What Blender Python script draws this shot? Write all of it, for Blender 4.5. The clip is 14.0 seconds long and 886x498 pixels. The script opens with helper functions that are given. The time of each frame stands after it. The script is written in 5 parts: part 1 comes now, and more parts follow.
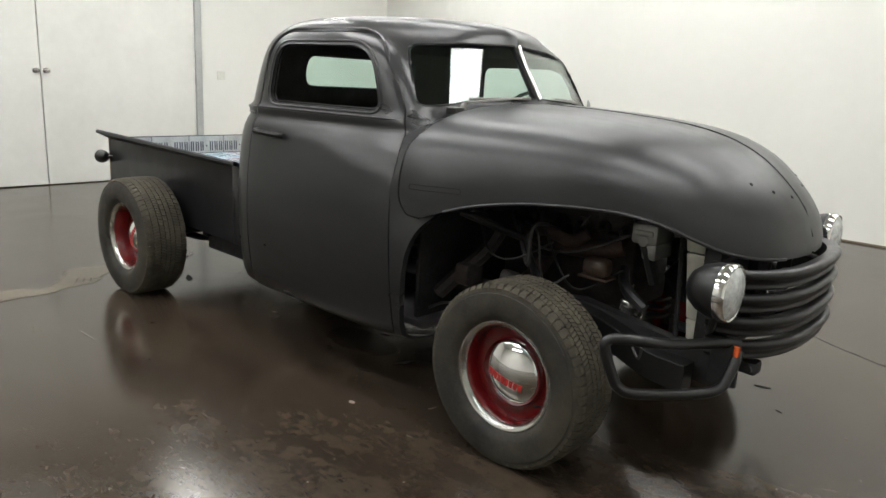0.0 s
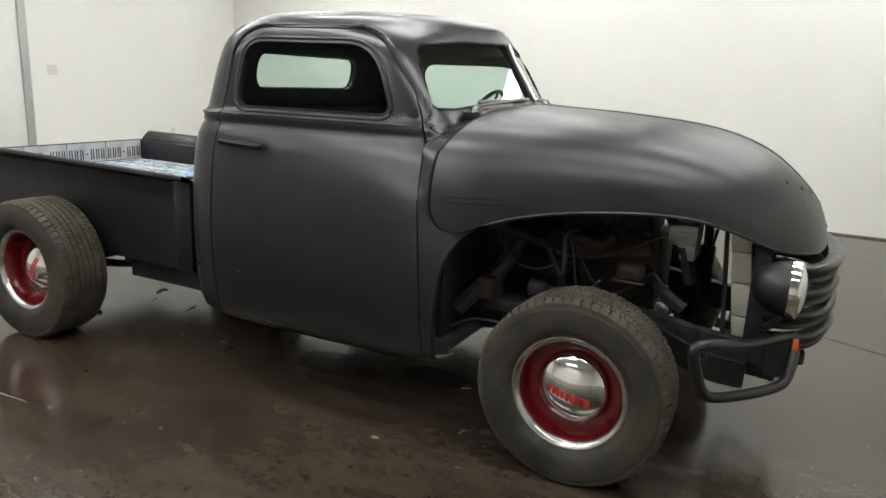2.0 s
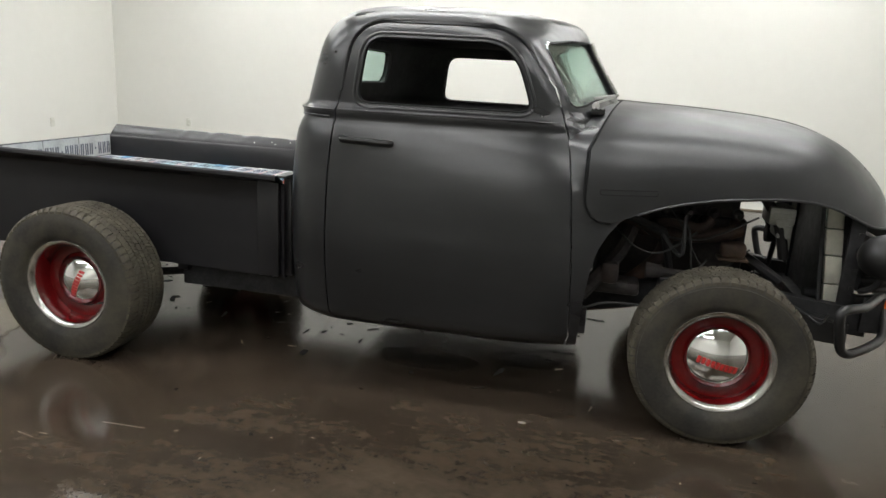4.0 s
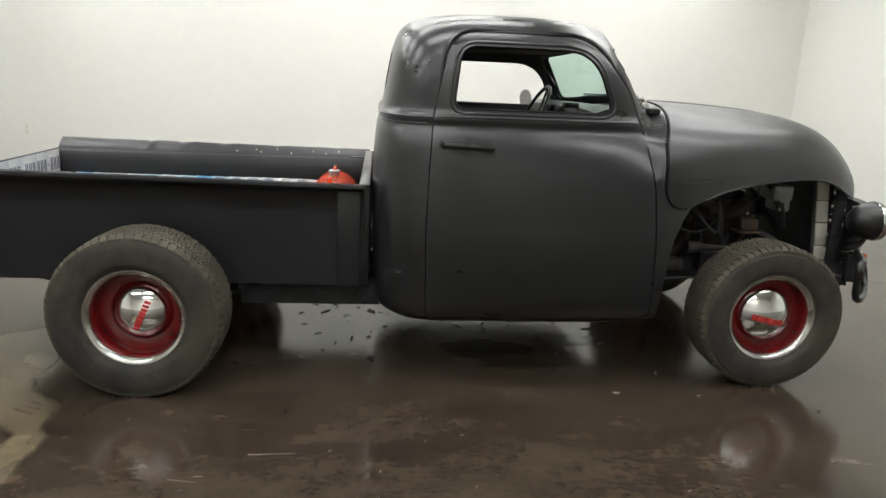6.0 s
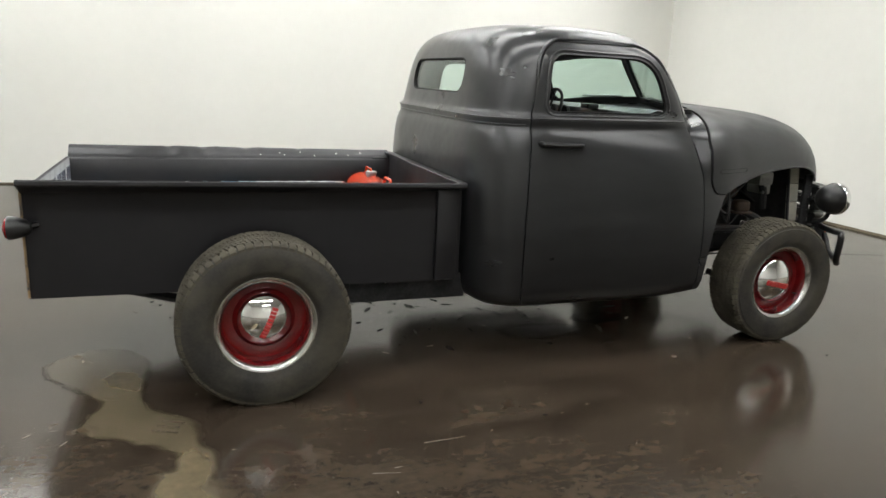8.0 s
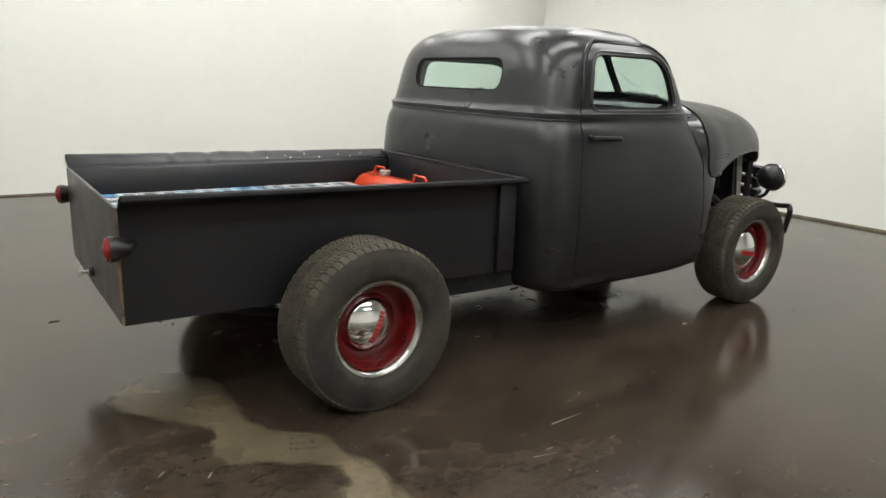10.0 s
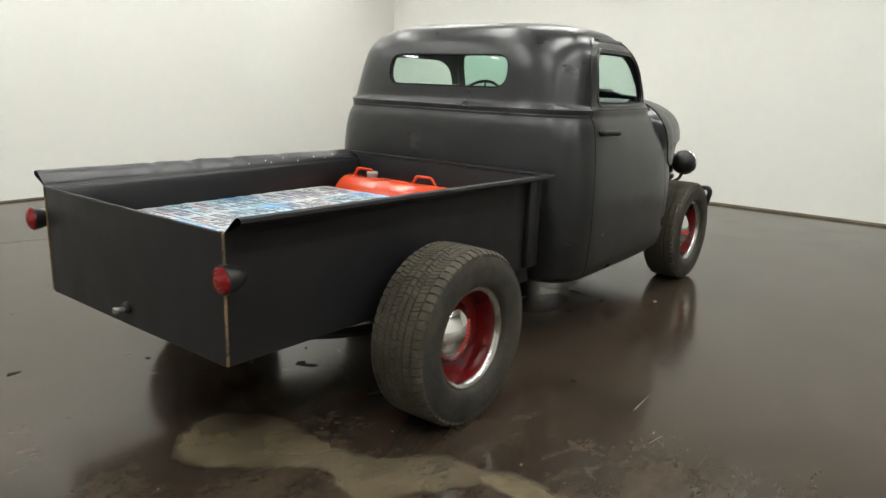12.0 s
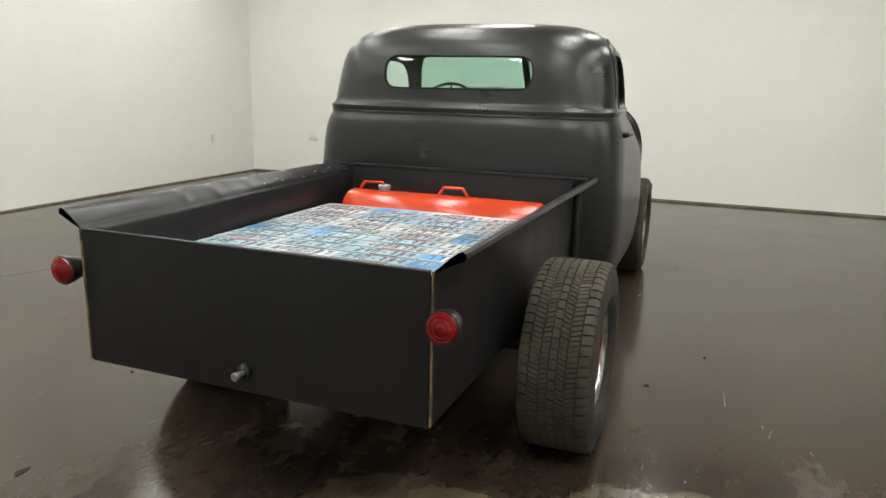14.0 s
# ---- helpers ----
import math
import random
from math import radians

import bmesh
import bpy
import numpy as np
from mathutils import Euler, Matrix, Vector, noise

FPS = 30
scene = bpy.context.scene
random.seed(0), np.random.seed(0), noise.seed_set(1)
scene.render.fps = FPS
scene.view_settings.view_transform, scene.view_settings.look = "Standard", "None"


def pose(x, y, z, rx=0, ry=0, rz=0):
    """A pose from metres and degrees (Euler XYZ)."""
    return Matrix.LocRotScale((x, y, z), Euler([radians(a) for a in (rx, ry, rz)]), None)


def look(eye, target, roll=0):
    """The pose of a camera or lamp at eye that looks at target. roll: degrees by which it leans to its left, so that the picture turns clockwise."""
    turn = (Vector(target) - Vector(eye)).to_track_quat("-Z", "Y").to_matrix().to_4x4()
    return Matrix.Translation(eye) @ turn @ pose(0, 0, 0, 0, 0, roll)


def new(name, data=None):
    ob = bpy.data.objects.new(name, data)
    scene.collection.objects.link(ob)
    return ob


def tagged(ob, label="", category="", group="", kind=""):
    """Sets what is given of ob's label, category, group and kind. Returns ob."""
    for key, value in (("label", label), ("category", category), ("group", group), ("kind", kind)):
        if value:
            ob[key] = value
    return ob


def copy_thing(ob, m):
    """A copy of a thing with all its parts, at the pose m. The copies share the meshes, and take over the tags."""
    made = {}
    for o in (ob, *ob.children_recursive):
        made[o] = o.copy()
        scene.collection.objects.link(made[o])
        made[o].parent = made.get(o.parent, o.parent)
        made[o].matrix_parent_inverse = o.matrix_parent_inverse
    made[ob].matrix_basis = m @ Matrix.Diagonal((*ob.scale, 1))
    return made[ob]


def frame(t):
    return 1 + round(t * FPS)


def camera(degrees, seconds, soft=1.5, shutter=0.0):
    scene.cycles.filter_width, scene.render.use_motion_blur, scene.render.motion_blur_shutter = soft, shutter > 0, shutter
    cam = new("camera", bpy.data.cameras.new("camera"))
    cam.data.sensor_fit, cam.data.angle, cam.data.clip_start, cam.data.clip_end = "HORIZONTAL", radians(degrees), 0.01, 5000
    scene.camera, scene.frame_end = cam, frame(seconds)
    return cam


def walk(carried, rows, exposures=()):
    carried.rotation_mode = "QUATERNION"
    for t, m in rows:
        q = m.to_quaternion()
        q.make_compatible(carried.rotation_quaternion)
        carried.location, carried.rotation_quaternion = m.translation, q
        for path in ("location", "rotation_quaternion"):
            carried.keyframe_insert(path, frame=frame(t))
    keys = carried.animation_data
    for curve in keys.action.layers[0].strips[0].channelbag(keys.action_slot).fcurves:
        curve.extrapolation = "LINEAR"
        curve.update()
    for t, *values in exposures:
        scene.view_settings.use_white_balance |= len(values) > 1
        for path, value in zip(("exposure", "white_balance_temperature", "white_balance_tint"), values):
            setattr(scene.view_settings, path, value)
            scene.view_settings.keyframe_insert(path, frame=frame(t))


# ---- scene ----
cam = camera(64.5, 14.0)
PATH = [
    (0, (4.412, -2.832, 1.433), (3.112, -1.385, 0.969), 3.05),
    (0.5, (4.240, -2.911, 1.440), (2.998, -1.414, 0.973), 2.96),
    (1, (4.058, -2.970, 1.440), (2.923, -1.390, 0.975), 2.81),
    (1.5, (3.835, -3.026, 1.438), (2.821, -1.367, 0.970), 2.53),
    (2, (3.580, -3.144, 1.447), (2.705, -1.408, 0.978), 2.62),
    (2.5, (3.308, -3.300, 1.451), (2.529, -1.522, 0.969), 2.96),
    (5, (1.710, -3.834, 1.431), (1.607, -1.896, 0.951), 3.00),
    (5.5, (1.367, -3.890, 1.442), (1.411, -1.950, 0.961), 2.87),
    (6, (1.032, -3.915, 1.444), (1.214, -1.983, 0.961), 2.57),
    (6.5, (0.687, -3.933, 1.451), (1.026, -2.027, 0.947), 2.26),
    (7, (0.336, -3.945, 1.441), (0.800, -2.062, 0.949), 2.39),
    (7.5, (0.007, -3.927, 1.440), (0.570, -2.070, 0.956), 2.80),
    (8, (-0.293, -3.875, 1.429), (0.375, -2.049, 0.958), 2.73),
    (8.5, (-0.595, -3.803, 1.425), (0.187, -2.027, 0.943), 2.47),
    (9, (-0.885, -3.700, 1.423), (0.013, -1.979, 0.941), 2.41),
    (11.5, (-2.091, -2.776, 1.393), (-0.656, -1.464, 0.927), 1.93),
    (12, (-2.256, -2.507, 1.399), (-0.714, -1.324, 0.929), 1.98),
    (12.5, (-2.386, -2.226, 1.394), (-0.744, -1.182, 0.934), 1.73),
    (13, (-2.492, -1.937, 1.396), (-0.790, -0.994, 0.932), 1.61),
    (13.5, (-2.580, -1.634, 1.404), (-0.820, -0.807, 0.937), 1.52),
    (14, (-2.641, -1.296, 1.387), (-0.822, -0.601, 0.931), 1.33),
]
walk(cam, [(t, look(eye, target, roll)) for t, eye, target, roll in PATH],
     [(0, -0.05, 6520, 10), (2.5, -0.02, 6520, 10), (5.5, 0.08, 6500, 10), (8, 0.04, 6520, 9.5), (9, 0.0, 6550, 9), (11.5, -0.05, 6620, 8), (13, -0.08, 6700, 7), (14, -0.13, 6750, 7)])
import numpy
from mathutils.bvhtree import BVHTree
from mathutils.interpolate import poly_3d_calc


# ---- world: the room is closed, the world only fills what no wall covers ----
world = bpy.data.worlds.new("world")
scene.world = world
world.use_nodes = True
world.node_tree.nodes["Background"].inputs[0].default_value = (0.8, 0.82, 0.8, 1)
world.node_tree.nodes["Background"].inputs[1].default_value = 0.1
LAMP = 21.5      # strength of the ceiling fixtures' diffusers


# ---- materials ----
def material(name, base, rough=0.5, metal=0.0, vary=0.25, scale=6.0, fine=60.0, bump=0.05, bump_scale=120.0,
             spec=0.5, rough_vary=0.08, second=None, second_at=(0.55, 0.75), second_scale=3.0, second_detail=6.0, stretch=(1, 1, 1),
             coat=0.0, emit=0.0, dents=None, per_object=0.0):
    """A surface with colour variation at two scales, fine relief, and where asked a second colour in worn patches."""
    m = bpy.data.materials.new(name)
    m.use_nodes = True
    n, l = m.node_tree.nodes, m.node_tree.links
    b = n["Principled BSDF"]
    tc, mp = n.new("ShaderNodeTexCoord"), n.new("ShaderNodeMapping")
    mp.inputs["Scale"].default_value = stretch
    l.new(tc.outputs["Object"], mp.inputs[0])

    def tex(s, detail=4.0, roughness=0.55):
        t = n.new("ShaderNodeTexNoise")
        t.inputs["Scale"].default_value, t.inputs["Detail"].default_value, t.inputs["Roughness"].default_value = s, detail, roughness
        l.new(mp.outputs[0], t.inputs["Vector"])
        return t.outputs["Fac"]

    def ramp(fac, a, c):
        r = n.new("ShaderNodeMapRange")
        r.inputs[1].default_value, r.inputs[2].default_value, r.inputs[3].default_value, r.inputs[4].default_value = 0.3, 0.7, a, c
        l.new(fac, r.inputs[0])
        return r.outputs[0]

    big, small = tex(scale), tex(fine, 3.0)
    hsv = n.new("ShaderNodeHueSaturation")
    hsv.inputs["Color"].default_value = (*base, 1)
    add = n.new("ShaderNodeMath")
    add.operation = "MULTIPLY"
    l.new(ramp(big, 1 - vary, 1 + vary), add.inputs[0])
    l.new(ramp(small, 1 - vary * 0.5, 1 + vary * 0.5), add.inputs[1])
    value = add.outputs[0]
    if per_object:
        info, mr, mul = n.new("ShaderNodeObjectInfo"), n.new("ShaderNodeMapRange"), n.new("ShaderNodeMath")
        mr.inputs[3].default_value, mr.inputs[4].default_value = 1 - per_object, 1 + per_object
        mul.operation = "MULTIPLY"
        l.new(info.outputs["Random"], mr.inputs[0])
        l.new(value, mul.inputs[0])
        l.new(mr.outputs[0], mul.inputs[1])
        value = mul.outputs[0]
    l.new(value, hsv.inputs["Value"])
    colour = hsv.outputs[0]
    if second:
        mix, mr = n.new("ShaderNodeMix"), n.new("ShaderNodeMapRange")
        mix.data_type = "RGBA"
        mr.inputs[1].default_value, mr.inputs[2].default_value = second_at
        l.new(tex(second_scale, second_detail, 0.65 if second_detail > 3 else 0.5), mr.inputs[0])
        l.new(mr.outputs[0], mix.inputs["Factor"])
        l.new(colour, mix.inputs[6])
        mix.inputs[7].default_value = (*second, 1)
        colour = mix.outputs[2]
    l.new(colour, b.inputs["Base Color"])
    l.new(ramp(tex(scale * 2.3), max(rough - rough_vary, 0.01), min(rough + rough_vary, 1)), b.inputs["Roughness"])
    b.inputs["Metallic"].default_value = metal
    b.inputs["Specular IOR Level"].default_value = spec
    b.inputs["Coat Weight"].default_value = coat
    b.inputs["Coat Roughness"].default_value = 0.12
    if dents:
        dn = n.new("ShaderNodeBump")
        dn.inputs["Strength"].default_value, dn.inputs["Distance"].default_value = 1.0, dents[1]
        l.new(tex(dents[0], 1.5, 0.4), dn.inputs["Height"])
        l.new(dn.outputs[0], b.inputs["Normal"])
    if bump:
        bp = n.new("ShaderNodeBump")
        bp.inputs["Strength"].default_value, bp.inputs["Distance"].default_value = bump, 0.004
        l.new(tex(bump_scale, 3.0), bp.inputs["Height"])
        if dents:
            l.new(dn.outputs[0], bp.inputs["Normal"])
        l.new(bp.outputs[0], b.inputs["Normal"])
    if emit:
        b.inputs["Emission Color"].default_value, b.inputs["Emission Strength"].default_value = (*base, 1), emit
    return m


WALL = material("wall_paint", (0.70, 0.697, 0.655), 0.6, vary=0.02, scale=0.6, fine=8, bump=0.04, bump_scale=40)
DOORW = material("door_paint", (0.71, 0.71, 0.67), 0.5, vary=0.04, scale=1.5, fine=10, bump=0.03, second=(0.45, 0.42, 0.36), second_at=(0.72, 0.9), second_scale=2.0)
CEIL = material("ceiling_paint", (0.7, 0.7, 0.66), 0.8, vary=0.04, scale=1.0, bump=0.1)
STEEL_POST = material("post_metal", (0.42, 0.43, 0.42), 0.45, 0.3, vary=0.1)
BASE = material("base_dirt", (0.15, 0.125, 0.085), 0.7, vary=0.35, scale=4)
PLASTIC = material("white_plastic", (0.62, 0.62, 0.56), 0.4, vary=0.05, bump=0)
DIFFUSER = material("lamp_diffuser", (0.985, 0.99, 0.978), 0.5, vary=0.0, bump=0, emit=LAMP)
FIXTURE = material("fixture_metal", (0.75, 0.75, 0.72), 0.4, vary=0.05)
PRIMER = material("satin_black_paint", (0.0090, 0.0094, 0.0102), 0.290, vary=0.10, scale=1.6, fine=14, bump=0.02, bump_scale=260,
                  rough_vary=0.02, spec=0.52, second=(0.0185, 0.0190, 0.0202), second_at=(0.40, 0.86), second_scale=2.6, stretch=(0.5, 1, 1.6), dents=(7.0, 0.0036))
HOODPAINT = material("dull_black_primer", (0.0085, 0.0089, 0.0096), 0.37, vary=0.22, scale=2.2, fine=16, bump=0.03, bump_scale=240,
                     rough_vary=0.07, spec=0.56, second=(0.026, 0.0265, 0.028), second_at=(0.40, 0.86), second_scale=3.0, stretch=(0.55, 1, 1.3), dents=(6.0, 0.0030))
BEDPAINT = material("black_bed_paint", (0.0128, 0.0124, 0.0142), 0.31, vary=0.15, scale=2.2, fine=18, bump=0.03, bump_scale=90, spec=0.32, rough_vary=0.03, dents=(5.0, 0.005),
                    second=(0.0155, 0.0152, 0.0158), second_at=(0.35, 0.9), second_scale=2.0)
CHASSIS = material("chassis_black", (0.024, 0.024, 0.025), 0.55, vary=0.4, scale=9, second=(0.016, 0.013, 0.011), second_at=(0.55, 0.8), second_scale=8, spec=0.14)
TUBE = material("black_tube_paint", (0.0105, 0.0105, 0.0105), 0.37, vary=0.2, bump=0.0, rough_vary=0.06, spec=0.42)
RUBBER = material("tyre_rubber", (0.0255, 0.0240, 0.0214), 0.62, vary=0.3, scale=7, fine=80, bump=0.10, bump_scale=200, spec=0.28, second=(0.060, 0.053, 0.039), second_at=(0.40, 0.74), second_scale=5)
TREAD = material("tread_rubber", (0.050, 0.044, 0.032), 0.85, vary=0.3, scale=9, fine=90, bump=0.15, bump_scale=160, spec=0.3, second=(0.095, 0.085, 0.062), second_at=(0.5, 0.85), second_scale=7)
CHROME = material("chrome", (0.80, 0.80, 0.79), 0.05, 1.0, vary=0.05, bump=0.0, rough_vary=0.01)
TRIM = material("trim_ring_metal", (0.50, 0.49, 0.465), 0.22, 1.0, vary=0.10, bump=0.0, rough_vary=0.025)
REDRIM = material("red_wheel_paint", (0.115, 0.004, 0.005), 0.20, vary=0.15, bump=0.0, rough_vary=0.03, coat=0.4)
REDBADGE = material("red_badge_enamel", (0.45, 0.02, 0.02), 0.38, vary=0.1, bump=0.0)
TANKRED = material("red_tank_paint", (0.50, 0.046, 0.013), 0.20, vary=0.05, scale=5, bump=0.0, rough_vary=0.01)
PUMP = material("bright_pump_metal", (0.62, 0.61, 0.57), 0.22, 0.9, vary=0.15, scale=14)
ALLOY = material("dull_aluminium", (0.30, 0.30, 0.28), 0.42, 0.6, vary=0.15, scale=10)
RADIATOR = material("radiator_silver", (0.46, 0.45, 0.38), 0.5, 0.2, vary=0.12, scale=12)
RUST = material("rusty_iron", (0.038, 0.024, 0.019), 0.8, vary=0.45, scale=14, second=(0.085, 0.042, 0.025), second_at=(0.5, 0.7), second_scale=9)
TANRUST = material("heat_stained_casting", (0.062, 0.038, 0.024), 0.55, vary=0.4, scale=16, second=(0.05, 0.03, 0.02), second_at=(0.45, 0.7), second_scale=12)
GREASE = material("greasy_engine_iron", (0.036, 0.032, 0.031), 0.6, vary=0.5, scale=14, second=(0.035, 0.022, 0.015), second_at=(0.52, 0.75), second_scale=7, spec=0.22)
BLUEBLK = material("engine_blue_black", (0.020, 0.025, 0.045), 0.5, vary=0.4, scale=12)
HOSE = material("hose_rubber", (0.015, 0.015, 0.016), 0.5, vary=0.2)
WIRE = material("grey_wire", (0.035, 0.035, 0.035), 0.5, vary=0.2)
TRIMBLACK = material("black_window_rubber", (0.006, 0.006, 0.006), 0.6, vary=0.2, spec=0.15)
DARKIN = material("dark_cab_lining", (0.040, 0.037, 0.038), 0.8, vary=0.3)
DASH = material("dash_grey_paint", (0.032, 0.033, 0.034), 0.4, vary=0.15)
SEAT = material("dark_seat_vinyl", (0.024, 0.022, 0.023), 0.6, vary=0.2)
AMBER = material("amber_lens", (0.55, 0.085, 0.014), 0.25, vary=0.1, bump=0)
REDLENS = material("red_lens", (0.17, 0.003, 0.004), 0.12, vary=0.2, bump=0.15, bump_scale=55, spec=0.45)
BROWNEDGE = material("worn_brown_edge", (0.16, 0.105, 0.05), 0.7, vary=0.4, scale=20, second=(0.03, 0.028, 0.025), second_at=(0.5, 0.62), second_scale=14)
PLATE_W = material("plate_white", (0.53, 0.545, 0.54), 0.42, 0.1, vary=0.15, scale=8, per_object=0.22, second=(0.32, 0.36, 0.40), second_at=(0.55, 0.75), second_scale=9)
# the tailgate row is greyer than the plates on the bed floor
PLATE_GREY = material("plate_dull_aluminium", (0.33, 0.34, 0.335), 0.5, 0.1, vary=0.2, scale=8, per_object=0.15)
PLATE_B = material("plate_blue", (0.07, 0.28, 0.55), 0.42, 0.1, vary=0.2, scale=8, per_object=0.3)
PLATE_S = material("plate_sky", (0.34, 0.47, 0.53), 0.42, 0.1, vary=0.2, scale=8, per_object=0.2)
PLATE_INK = material("plate_ink", (0.022, 0.026, 0.05), 0.4, vary=0.3, bump=0)
PLATE_NAVY = material("plate_navy", (0.03, 0.045, 0.11), 0.4, vary=0.3, bump=0)
PLATE_RED = material("plate_red", (0.42, 0.09, 0.07), 0.4, vary=0.3, bump=0)
LENSGLASS = material("lamp_glass", (0.55, 0.57, 0.56), 0.12, 0.35, vary=0.2, scale=30, bump=0.3, bump_scale=60)


def glass(name, tint, rough=0.0):
    m = bpy.data.materials.new(name)
    m.use_nodes = True
    n, l = m.node_tree.nodes, m.node_tree.links
    n.remove(n["Principled BSDF"])
    out = n["Material Output"]
    tr, gl, mix, lw = n.new("ShaderNodeBsdfTransparent"), n.new("ShaderNodeBsdfGlossy"), n.new("ShaderNodeMixShader"), n.new("ShaderNodeLayerWeight")
    up, mr = n.new("ShaderNodeMath"), n.new("ShaderNodeMapRange")
    tr.inputs[0].default_value = (*tint, 1)
    gl.inputs["Roughness"].default_value = rough
    lw.inputs["Blend"].default_value = 0.5
    up.operation = "POWER"
    up.inputs[1].default_value = 5.0
    mr.inputs[3].default_value, mr.inputs[4].default_value = 0.04, 1.0
    l.new(lw.outputs["Facing"], up.inputs[0])
    l.new(up.outputs[0], mr.inputs[0])
    l.new(mr.outputs[0], mix.inputs[0])
    l.new(tr.outputs[0], mix.inputs[1])
    l.new(gl.outputs[0], mix.inputs[2])
    l.new(mix.outputs[0], out.inputs[0])
    return m


GLASS = glass("tinted_glass", (0.82, 0.93, 0.89))


def floor_material():
    """Dark brown stained concrete under a worn glossy sealer."""
    m = bpy.data.materials.new("stained_concrete")
    m.use_nodes = True
    n, l = m.node_tree.nodes, m.node_tree.links
    b = n["Principled BSDF"]
    tc = n.new("ShaderNodeTexCoord")

    def tex(s, detail=5.0, rough=0.6, dist=0.0, stretch=None):
        t = n.new("ShaderNodeTexNoise")
        t.inputs["Scale"].default_value, t.inputs["Detail"].default_value = s, detail
        t.inputs["Roughness"].default_value, t.inputs["Distortion"].default_value = rough, dist
        if stretch:
            mp = n.new("ShaderNodeMapping")
            mp.inputs["Scale"].default_value = stretch
            mp.inputs["Rotation"].default_value = (0, 0, 0.5)
            l.new(tc.outputs["Object"], mp.inputs[0])
            l.new(mp.outputs[0], t.inputs["Vector"])
        else:
            l.new(tc.outputs["Object"], t.inputs["Vector"])
        return t.outputs["Fac"]

    def ranged(fac, lo, hi, a, c):
        r = n.new("ShaderNodeMapRange")
        for i, v in enumerate((lo, hi, a, c)):
            r.inputs[i + 1].default_value = v
        l.new(fac, r.inputs[0])
        return r.outputs[0]

    def mixed(fac, a, c):
        x = n.new("ShaderNodeMix")
        x.data_type = "RGBA"
        l.new(fac, x.inputs["Factor"])
        for socket, v in ((x.inputs[6], a), (x.inputs[7], c)):
            if isinstance(v, tuple):
                socket.default_value = (*v, 1)
            else:
                l.new(v, socket)
        return x.outputs[2]

    DARK, MID, PALE = (0.0105, 0.0072, 0.0052), (0.033, 0.0235, 0.0161), (0.066, 0.050, 0.0355)
    col = mixed(ranged(tex(0.7, 4, 0.5), 0.30, 0.70, 0, 1), DARK, MID)
    # mop streaks and cloudy wear in the stain
    col = mixed(ranged(tex(1.7, 5, 0.55, 0.6, (1, 2.4, 1)), 0.38, 0.72, 0, 0.85), col, PALE)
    col = mixed(ranged(tex(5.5, 3, 0.50, 0.2, (1, 1.6, 1)), 0.38, 0.78, 0, 0.60), col, DARK)
    col = mixed(ranged(tex(15, 3, 0.5), 0.40, 0.80, 0, 0.50), col, (0.013, 0.009, 0.0062))
    col = mixed(ranged(tex(34, 3, 0.55), 0.46, 0.74, 0, 0.40), col, (0.056, 0.040, 0.027))
    col = mixed(ranged(tex(170, 2.0, 0.6), 0.35, 0.75, 0, 0.28), col, (0.066, 0.051, 0.037))
    # scuffs: short pale flecks gathered in worn areas
    worn = ranged(tex(1.1, 3, 0.5), 0.40, 0.58, 0, 1)
    fleck = ranged(tex(18, 3, 0.55, 0, (1, 1.7, 1)), 0.44, 0.88, 0, 0.26)
    both = n.new("ShaderNodeMath")
    both.operation = "MULTIPLY"
    l.new(worn, both.inputs[0])
    l.new(fleck, both.inputs[1])
    col = mixed(both.outputs[0], col, (0.115, 0.092, 0.068))
    col = mixed(ranged(tex(8, 3, 0.5, 0.6, (1, 16, 1)), 0.58, 0.90, 0, 0.35), col, (0.09, 0.070, 0.052))
    l.new(col, b.inputs["Base Color"])
    sheen = n.new("ShaderNodeMath")
    sheen.operation = "ADD"
    l.new(ranged(tex(1.9, 5, 0.6, 0.5), 0.3, 0.7, 0.115, 0.190), sheen.inputs[0])
    l.new(ranged(tex(26, 5, 0.7), 0.5, 0.75, 0.0, 0.05), sheen.inputs[1])
    l.new(sheen.outputs[0], b.inputs["Roughness"])
    b.inputs["Specular IOR Level"].default_value = 0.42
    b.inputs["Specular Tint"].default_value = (1.0, 0.96, 0.88, 1)
    bp = n.new("ShaderNodeBump")
    bp.inputs["Strength"].default_value, bp.inputs["Distance"].default_value = 0.012, 0.004
    l.new(tex(9, 3), bp.inputs["Height"])
    l.new(bp.outputs[0], b.inputs["Normal"])
    return m


FLOOR = floor_material()
STAIN = material("bare_concrete_patch", (0.120, 0.097, 0.060), 0.22, rough_vary=0.04, vary=0.22, scale=4, fine=30, bump=0.08, bump_scale=60, second=(0.066, 0.053, 0.034), second_at=(0.5, 0.72), second_scale=3)
OIL = material("oil_stain", (0.008, 0.007, 0.006), 0.17, rough_vary=0.03, vary=0.3, scale=6, bump=0)
SPECK = material("pale_paint_specks", (0.21, 0.19, 0.16), 0.6, vary=0.3, bump=0)


def feathered(m):
    """Lets a stain thin out towards its rim, by the cover stored on its mesh."""
    n, l = m.node_tree.nodes, m.node_tree.links
    cover, tr, mix, out = n.new("ShaderNodeAttribute"), n.new("ShaderNodeBsdfTransparent"), n.new("ShaderNodeMixShader"), n["Material Output"]
    cover.attribute_name = "cover"
    l.new(cover.outputs["Fac"], mix.inputs[0])
    l.new(tr.outputs[0], mix.inputs[1])
    l.new(n["Principled BSDF"].outputs[0], mix.inputs[2])
    l.new(mix.outputs[0], out.inputs[0])


for stain in (STAIN, OIL):
    feathered(stain)


